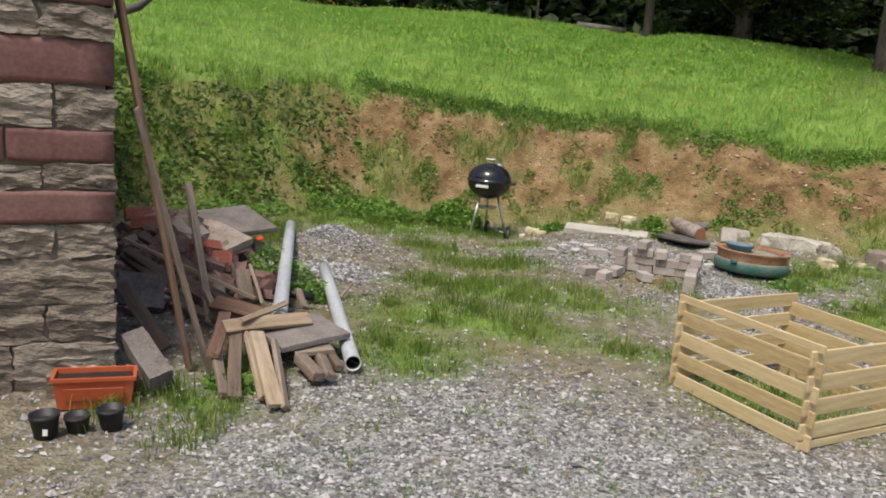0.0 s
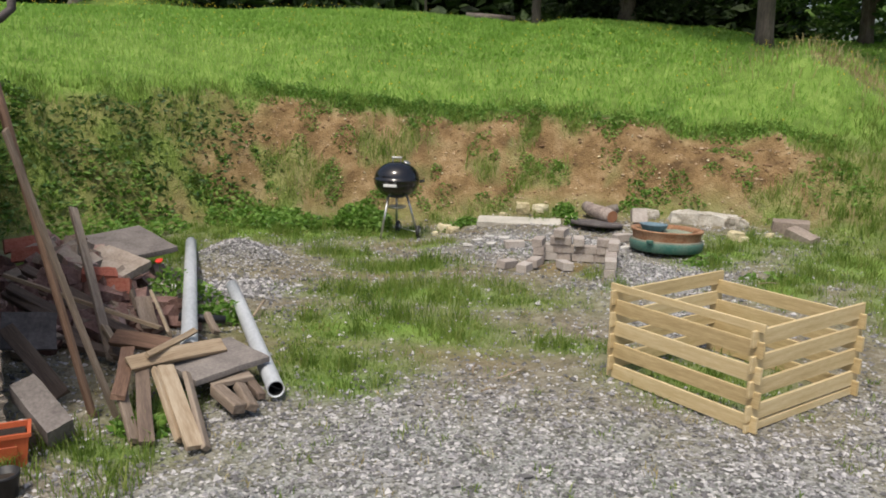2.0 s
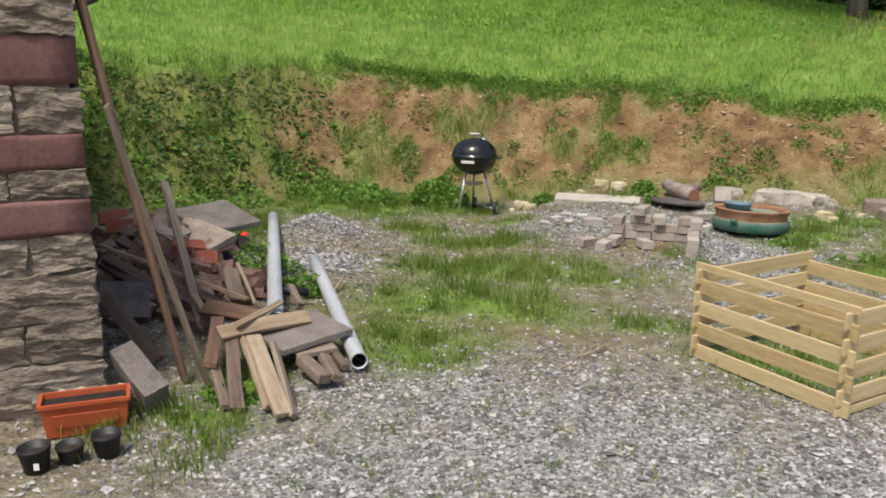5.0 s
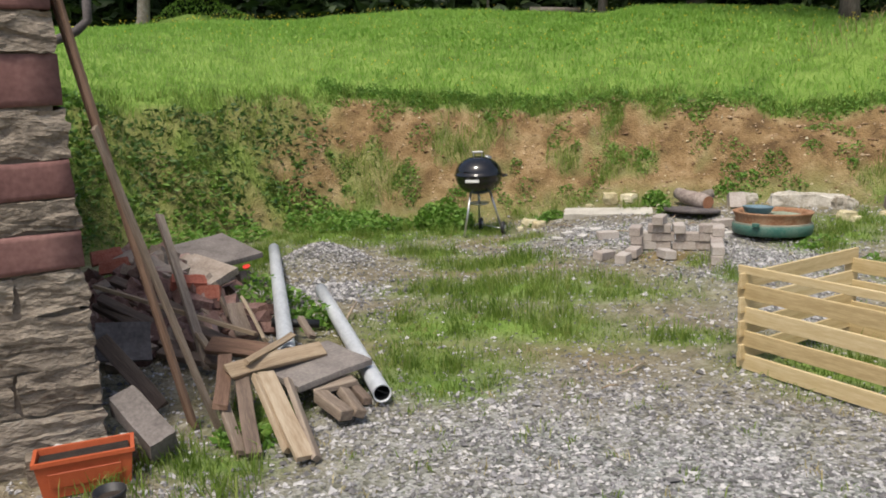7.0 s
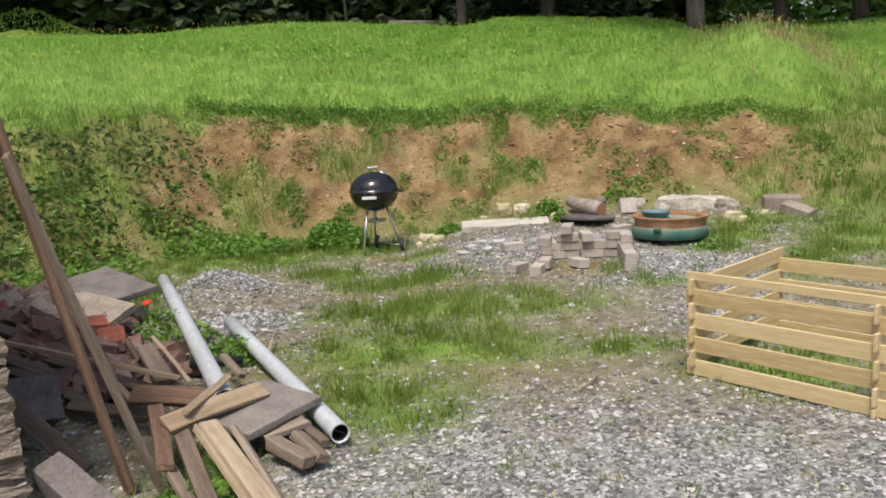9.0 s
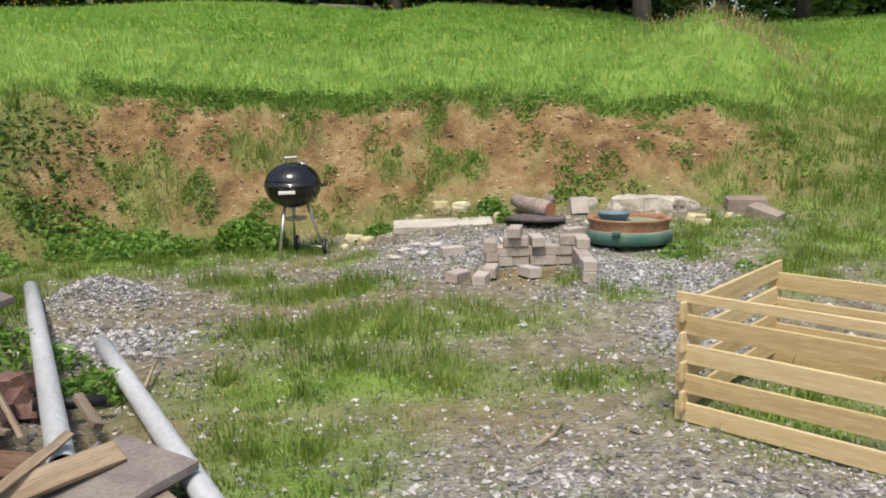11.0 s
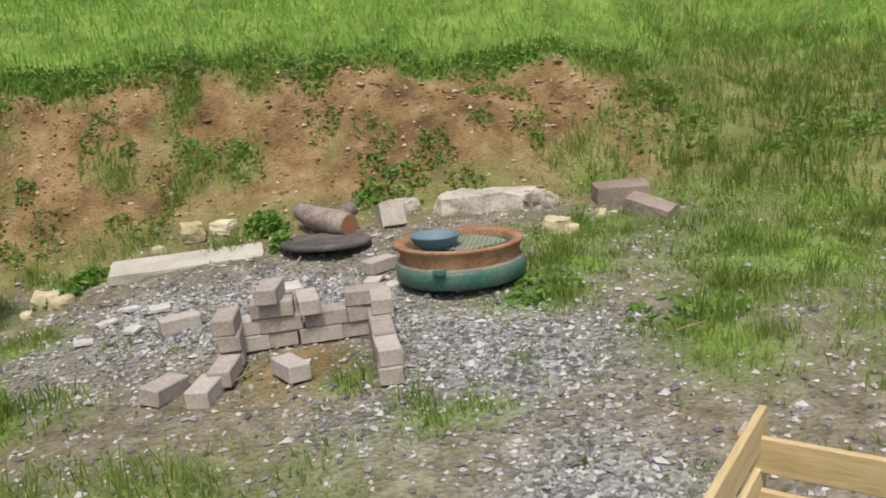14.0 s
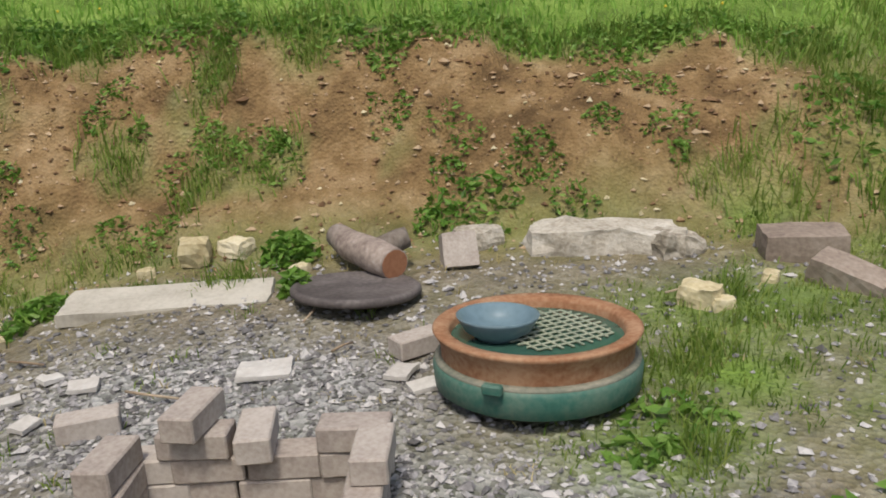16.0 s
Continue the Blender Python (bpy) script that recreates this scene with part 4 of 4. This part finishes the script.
# ---- grass ----
def blades(name, x, y, tall, wide, material, label, category="grass", lean=0.5):
    n = len(x)
    a, b = rng.uniform(0, 6.283, n), rng.uniform(0, 6.283, n)
    k = rng.uniform(0.1, lean, n)
    z = height(x, y) - 0.01
    sx, sy = np.cos(a) * wide / 2, np.sin(a) * wide / 2
    lx, ly = np.cos(b) * k * tall, np.sin(b) * k * tall
    p = [(x - sx, y - sy, z), (x + sx, y + sy, z), (x - sx * 0.8 + lx * 0.35, y - sy * 0.8 + ly * 0.35, z + tall * 0.6), (x + sx * 0.8 + lx * 0.35, y + sy * 0.8 + ly * 0.35, z + tall * 0.6), (x + lx, y + ly, z + tall * (1 - 0.35 * k))]
    v = np.stack([np.stack(q, -1) for q in p], 1).reshape(-1, 3)
    f = (np.array([(0, 1, 3), (0, 3, 2), (2, 3, 4)])[None] + (np.arange(n) * 5)[:, None, None]).reshape(-1, 3)
    return tagged(soup(name, v, f, material), label, category, kind="stuff")


def behind(x, y):
    return bank_distance(x, y) / (1.25 + 1.9 * smooth(4.9, 7.0, x))


# yard tufts gather in clumps
def clumped(n, x0, x1, y0, y1, weight, per=14, r=0.05):
    cx, cy = pick(n, x0, x1, y0, y1, weight)
    x, y = np.repeat(cx, per), np.repeat(cy, per)
    return x + rng.normal(0, r, len(x)), y + rng.normal(0, r, len(x))


x, y = clumped(24000, -3, 7.5, 2.0, 9.9, lambda x, y: np.where(bank_distance(x, y) < 0.1, smooth(0.16, 0.7, covers(x, y)[0]) * 0.5, 0) * off_house(x, y))
big = smooth(0.4, 0.8, fbm(x * 1.1 + 3, y * 1.1))
blades("yard_grass", x, y, rng.uniform(0.03, 0.10, len(x)) * (0.7 + 1.3 * big), np.full(len(x), 0.006), M_GRASS, "patchy green grass growing through the gravel", lean=0.9)
x, y = clumped(1500, -1, 6, 2.0, 9.6, lambda x, y: np.where(bank_distance(x, y) < 0, 0.35, 0) * off_house(x, y), 7, 0.03)
blades("dry_grass", x, y, rng.uniform(0.02, 0.07, len(x)), np.full(len(x), 0.006), M_DRY, "dry straw-coloured grass in the gravel", lean=1.4)
x, y = clumped(900, -2.2, 6.2, 3.6, 9.4, lambda x, y: np.where(bank_distance(x, y) < 0.2, smooth(0.42, 0.85, covers(x, y)[0]) * 0.42, 0) * off_house(x, y), 46, 0.045)
blades("tussocks", x, y, rng.uniform(0.07, 0.23, len(x)), np.full(len(x), 0.0065), M_GRASS, "taller tussocks of grass in the yard", lean=1.1)
x, y = clumped(1500, -3.2, 5.6, 9.0, 11.6, lambda x, y: np.where((bank_distance(x, y) > -0.1) & (behind(x, y) < 1.05), smooth(0.25, 0.7, covers(x, y)[0]) * 0.4, 0), 40, 0.06)
blades("bank_tussocks", x, y, rng.uniform(0.06, 0.2, len(x)), np.full(len(x), 0.008), M_GRASS, "ragged tussocks of grass on the earth bank", lean=1.1)
x, y = clumped(520, 0.5, 6.5, 1.0, 8.6, lambda x, y: np.where(bank_distance(x, y) < 0, 0.6, 0) * off_house(x, y), 16, 0.035)
blades("gravel_tufts", x, y, rng.uniform(0.02, 0.075, len(x)), np.full(len(x), 0.006), M_GRASS, "small yellowish-green tufts sprouting in the gravel", lean=1.2)
x, y = clumped(30, 0.1, 0.9, 2.1, 3.1, lambda x, y: off_house(x, y) * 1.0, 30, 0.05)
blades("wall_grass", x, y, rng.uniform(0.04, 0.16, len(x)), np.full(len(x), 0.006), M_GRASS, "grass tufts round the pots and the wood pile", lean=0.7)
x, y = clumped(9000, -5, 9, 5.0, 14, lambda x, y: np.where((bank_distance(x, y) > 0) & (behind(x, y) < 1.15), smooth(0.3, 0.8, covers(x, y)[0]) * 0.6, 0), 16, 0.07)
blades("bank_grass", x, y, rng.uniform(0.06, 0.20, len(x)), np.full(len(x), 0.010), M_GRASS, "tufts of grass on the earth bank", lean=0.8)
x, y = pick(150000, -8, 12, 6, 18, lambda x, y: np.where((behind(x, y) > 0.85), 0.55, 0))
blades("meadow_edge", x, y, rng.uniform(0.05, 0.17, len(x)), np.full(len(x), 0.013), M_MEADOW, "lush bright meadow grass along the top of the bank", "meadow", 1.3)
x, y = pick(150000, -22, 28, 13, 34, lambda x, y: np.where(behind(x, y) > 3, 1.0, 0))
blades("meadow", x, y, rng.uniform(0.04, 0.11, len(x)), np.full(len(x), 0.04), M_MEADOW, "bright green hillside meadow", "meadow", 1.6)
x, y = pick(9000, 3.5, 10, 10, 17, lambda x, y: np.clip(blob(x, y, 6.0, 12.9, 1.3, 1.0), 0, 1) * 0.9)
blades("mound_grass", x, y, rng.uniform(0.1, 0.35, len(x)), np.full(len(x), 0.010), M_DRY, "dry tall grass on the earth mound", lean=0.8)
x, y = pick(1400, -8, 10, 10.5, 17, lambda x, y: np.where(behind(x, y) > 1, 0.5, 0))
z = 0.12 + rng.uniform(0, 0.1, len(x))
pv = (OCTA_V[None] * 0.011 + np.stack([x, y, height(x, y) + z], -1)[:, None, :]).reshape(-1, 3)
tagged(soup("buttercups", pv, (OCTA_F[None] + (np.arange(len(x)) * 6)[:, None, None]).reshape(-1, 3), M_YELLOW), "tiny yellow flowers in the meadow", "flowers", kind="stuff")


# ---- weeds and shrubs ----
def leaf_cloud(centres, size, flat=0.5):
    """Leaves as bent diamonds round the given places."""
    n = len(centres)
    d = rng.normal(0, 1, (n, 3))
    d[:, 2] *= flat
    d /= np.linalg.norm(d, axis=1)[:, None]
    s = np.cross(d, rng.normal(0, 1, (n, 3)))
    s /= np.linalg.norm(s, axis=1)[:, None]
    u = np.cross(d, s)
    L = size[:, None]
    p = [centres - d * L, centres + s * L * 0.45 + u * L * 0.12, centres + d * L, centres - s * L * 0.45 + u * L * 0.12]
    v = np.stack(p, 1).reshape(-1, 3)
    f = (np.array([(0, 1, 2), (0, 2, 3)])[None] + (np.arange(n) * 4)[:, None, None]).reshape(-1, 3)
    return v, f


def weeds(name, label, cx, cy, rx, ry, n, tall, size, material):
    a, q = rng.uniform(0, 6.283, n), np.sqrt(rng.uniform(0, 1, n)) * 1.5
    q = q * (0.7 + 0.6 * fbm(np.cos(a) * 2 + cx * 3, np.sin(a) * 2 + cy))
    x, y = cx + rx * q * np.cos(a), cy + ry * q * np.sin(a)
    top = tall * (0.35 + 0.9 * fbm(x * 3.1, y * 3.1)) * np.clip(1.1 - (q / 1.75) ** 2, 0.12, 1)
    z = height(x, y) + rng.uniform(0.03, 1, n) ** 0.8 * top
    v, f = leaf_cloud(np.stack([x, y, z], 1), rng.uniform(0.6, 1.3, n) * size)
    return tagged(soup(name, v, f, material), label, "weeds", kind="stuff")


weeds("nettles", "dense green weeds beside the barbecue", -0.08, 8.8, 0.24, 0.15, 1300, 0.42, 0.045, M_WEED)
weeds("nettles", "dense green weeds at the foot of the bank", -1.3, 8.75, 0.6, 0.26, 1500, 0.24, 0.04, M_WEED)
weeds("nettles", "dark weeds behind the rubble", -2.6, 7.6, 0.5, 0.6, 1500, 0.22, 0.04, M_WEED)
weeds("brambles", "dark green shrubs behind the house", -4.4, 6.8, 0.6, 0.9, 1800, 0.28, 0.05, M_WEED)
for cx, cy, n, tall, r in ((2.28, 9.3, 260, 0.22, 0.10), (1.15, 8.95, 220, 0.16, 0.1), (2.40, 8.8, 120, 0.2, 0.05), (3.82, 7.6, 60, 0.08, 0.13), (3.66, 7.42, 40, 0.07, 0.08), (4.3, 7.0, 80, 0.08, 0.2),
                           (5.4, 9.7, 260, 0.22, 0.3), (6.3, 9.0, 260, 0.22, 0.35), (0.62, 3.0, 200, 0.12, 0.12), (0.1, 4.9, 260, 0.18, 0.15), (-0.5, 5.4, 320, 0.3, 0.2), (3.2, 9.6, 200, 0.16, 0.2), (1.0, 8.75, 120, 0.15, 0.1)):
    weeds("weed_clump", "small clump of leafy green weeds", cx, cy, r, r * 0.7, n, tall, 0.032, M_WEED)
# weeds along the turf edge and over the face of the bank
for k in range(46):
    cx = -2.2 + 7.6 * k / 45 + rng.uniform(-0.1, 0.1)
    cy = 9.45 + 1.2 + 0.12 * math.sin(cx * 2.3) - 0.12 * max(0.0, -cx) ** 1.5 + rng.uniform(-0.12, 0.16)
    weeds("weed_clump", "leafy weeds along the turf edge of the bank", cx, cy, rng.uniform(0.09, 0.24), rng.uniform(0.06, 0.12), int(rng.uniform(60, 190)), rng.uniform(0.08, 0.22), 0.026, M_WEED)
for k in range(52):
    cx = rng.uniform(-2.4, 4.7)
    cy = 9.55 + 0.95 * rng.uniform(0, 1) ** 1.3 - 0.12 * max(0.0, -cx) ** 1.5
    r = rng.uniform(0.04, 0.12)
    weeds("weed_clump", "small weed rooted in the face of the earth bank", cx, cy, r, r * 0.8, int(30 + 700 * r), rng.uniform(0.06, 0.15), 0.022, M_WEED)
for cx, cy, n, tall in ((-3.6, 7.5, 620, 0.36), (-3.0, 8.25, 520, 0.28), (-2.5, 8.9, 360, 0.22), (-2.0, 9.3, 240, 0.18), (-3.9, 6.6, 700, 0.40)):
    weeds("brambles", "dark green brambles on the shaded bank behind the house", cx, cy, 0.42, 0.36, n, tall, 0.042, M_LEAF)
poppy = empty("poppy", pose(-0.62, 5.25, ground_at(-0.62, 5.25)), "single red poppy flower beside the rubble", "flower")
part("stem", rod([(0, 0, 0), (0.01, 0, 0.3)], 0.003, 6), M_WEED, poppy)
part("petals", xf(lathe([(0, 0), (0.022, 0.008), (0.03, 0.026), (0.022, 0.015), (0, 0.005)], 12), pose(0.01, 0, 0.3, 20)), M_POPPY, poppy)
for k in range(16):
    x, y = rng.uniform(0.2, 4.5), rng.uniform(3.5, 8.8)
    a = rng.uniform(0, 6.28)
    l = rng.uniform(0.05, 0.14)
    if (x - 3.64) ** 2 + (y - 4.43) ** 2 < 0.7 or (x - 3.40) ** 2 + (y - 7.93) ** 2 < 0.3:
        continue
    z = ground_at(x, y) + 0.025
    tagged(part("twig", rod([(x, y, z), (x + l * math.cos(a), y + l * math.sin(a), z + 0.012), (x + 2 * l * math.cos(a + 0.2), y + 2 * l * math.sin(a + 0.2), z)], 0.005, 6), M_FRESHWOOD), "thin dry twig lying on the ground", "twig", "twigs on the ground")
tagged(part("stick", rod([(0.33, 4.93, 0.03), (0.27, 5.27, 0.06)], 0.010, 6), M_FRESHWOOD), "pale broken stick lying in the grass", "stick")


# ---- trees and woods ----
def build_tree(x, y, r, tall, low, spread_r, leaves, size, material, label, name="tree", bark=M_BARK, lean=0.0):
    g = ground_at(x, y)
    e = empty(name, pose(x, y, g - 0.1), label, "tree", "trees beyond the meadow")
    pts = [(0, 0, 0), (0.02 + lean * 0.3, 0, 0.35), (lean, 0.05, tall * 0.3), (lean * 1.5, -0.1, tall * 0.6), (lean * 1.6, 0, tall * 0.9)]
    part("trunk", rod(pts, r, 14, [r * 1.35, r, r * 0.85, r * 0.5, r * 0.12]), bark, e)
    cs = []
    n_limb = 11
    for k in range(n_limb):
        a = 2.4 * k + rng.uniform(-0.4, 0.4)
        z0 = tall * (0.14 + 0.62 * k / n_limb)
        ln = spread_r * (1.0 - 0.45 * k / n_limb) * rng.uniform(0.8, 1.15)
        zt = z0 + rng.uniform(-0.2, 0.2) * ln
        p1 = (lean + ln * 0.5 * math.cos(a), ln * 0.5 * math.sin(a), z0 + 0.25 * ln)
        p2 = (lean + ln * math.cos(a + 0.15), ln * math.sin(a + 0.15), zt)
        part("limb", rod([(lean, 0, z0), p1, p2], 0.05, 7, [r * 0.28, r * 0.14, r * 0.05]), bark, e)
        for q in range(9):
            t = rng.uniform(0.35, 1.1)
            c = np.array([lean + ln * t * math.cos(a), ln * t * math.sin(a), z0 + (0.25 * ln if t < 0.6 else 0.0) + rng.uniform(-0.8, 0.6)])
            c[:2] += rng.normal(0, 0.45, 2)
            c[2] = max(c[2], low + 0.3)
            cs.append((c, rng.uniform(0.45, 0.95)))
    per = leaves // len(cs)
    c = np.concatenate([np.array(c)[None] + rng.normal(0, 1, (per, 3)) * np.array([s, s, s * 0.55]) * 0.6 for c, s in cs])
    c = c[c[:, 2] > low]
    v, f = leaf_cloud(c, rng.uniform(0.6, 1.4, len(c)) * size)
    soup("crown", v, f, material, e)
    return e


build_tree(5.40, 16.9, 0.17, 7.5, 1.9, 3.4, 14000, 0.085, M_LEAF, "broadleaf tree with a stout grey trunk on the meadow")
build_tree(8.45, 22.0, 0.17, 7.5, 1.0, 3.2, 12000, 0.09, M_LEAF, "broadleaf tree with low hanging branches")
build_tree(0.68, 19.8, 0.11, 7, 1.9, 2.6, 9000, 0.09, M_LEAF, "slim tree at the edge of the wood")
build_tree(2.75, 22.2, 0.22, 6, 0.12, 2.0, 15000, 0.09, M_SHADELEAF, "tree with shade-dark leaves and branches down to the grass")
build_tree(9.9, 20.8, 0.18, 6.5, 0.35, 2.4, 12000, 0.09, M_LEAF, "leafy tree with foliage reaching low")
build_tree(13.6, 24.0, 0.20, 7, 0.8, 3.2, 7000, 0.11, M_LEAF, "broadleaf tree at the far end of the meadow")
build_tree(-2.2, 20.6, 0.035, 5, 1.2, 1.2, 3000, 0.08, M_LEAF, "thin young tree at the edge of the wood")
build_tree(-13.6, 22.6, 0.20, 7, 2.0, 2.8, 6000, 0.11, M_SHADELEAF, "tree with a pale trunk at the wood's edge", bark=M_PALEBARK, lean=0.3)
for k in range(26):
    a = k / 25
    x = -29 + 35 * a + rng.uniform(-0.8, 0.8)
    y = 27.5 + 1.6 * math.sin(k * 1.7) - 3.0 * smooth(0.35, 0.0, np.array(a)) + rng.uniform(-1, 1)
    g = ground_at(x, y)
    w, h = rng.uniform(2.2, 3.2), rng.uniform(6.5, 9.5)
    e = empty("wood_tree", pose(x, y, g - 0.1), "dense tree of the wood edge with shade-dark foliage to the ground", "tree", "trees of the wood edge")
    part("trunk", rod([(0, 0, 0), (0.1, 0, h * 0.5), (0, 0.1, h * 0.9)], 0.2, 9, [0.24, 0.17, 0.04]), M_BARK, e)
    n = 4200
    u = rng.normal(0, 1, (n, 3))
    u /= np.linalg.norm(u, axis=1)[:, None]
    rad = rng.uniform(0.35, 1.0, n)[:, None] ** 0.5
    t = rng.uniform(0, 1, n)[:, None] ** 1.3
    ring = np.sqrt(np.clip(1 - ((t - 0.35) / 0.66) ** 2, 0.05, 1))
    c = np.concatenate([u[:, :2] * rad * ring * w * (0.75 + 0.5 * fbm(u[:, :1] * 3 + k, t * 5)), t * h], 1)
    c = c[c[:, 2] > 0.15]
    v, f = leaf_cloud(c, rng.uniform(0.6, 1.4, len(c)) * 0.26)
    soup("crown", v, f, M_SHADELEAF, e)
for k in range(16):
    x, y = 8 + k * 4.4 + rng.uniform(-1, 1), 50 + rng.uniform(-3, 3) + k * 0.4
    e = empty("far_tree", pose(x, y, ground_at(x, y) - 0.2), "distant green tree beyond the meadow", "tree", "distant trees")
    h, w = rng.uniform(8, 12), rng.uniform(3, 4.2)
    part("trunk", rod([(0, 0, 0), (0.1, 0, h * 0.6)], 0.25, 8), M_BARK, e)
    u = rng.normal(0, 1, (1800, 3))
    u /= np.linalg.norm(u, axis=1)[:, None]
    c = u * rng.uniform(0.4, 1, 1800)[:, None] ** 0.5 * np.array([w * 1.3, w, h * 0.52]) + np.array([0, 0, h * 0.5])
    v, f = leaf_cloud(c, rng.uniform(0.6, 1.4, 1800) * 0.42)
    soup("crown", v, f, M_LEAF, e)
fl = (-0.5, 20.4)
tagged(part("fallen_log", rod([(fl[0] - 0.6, fl[1], ground_at(fl[0] - 0.6, fl[1]) + 0.13), (fl[0] + 0.6, fl[1] + 0.1, ground_at(fl[0] + 0.6, fl[1]) + 0.13)], 0.07, 10), M_PALEBARK), "pale fallen log lying in the meadow", "log")
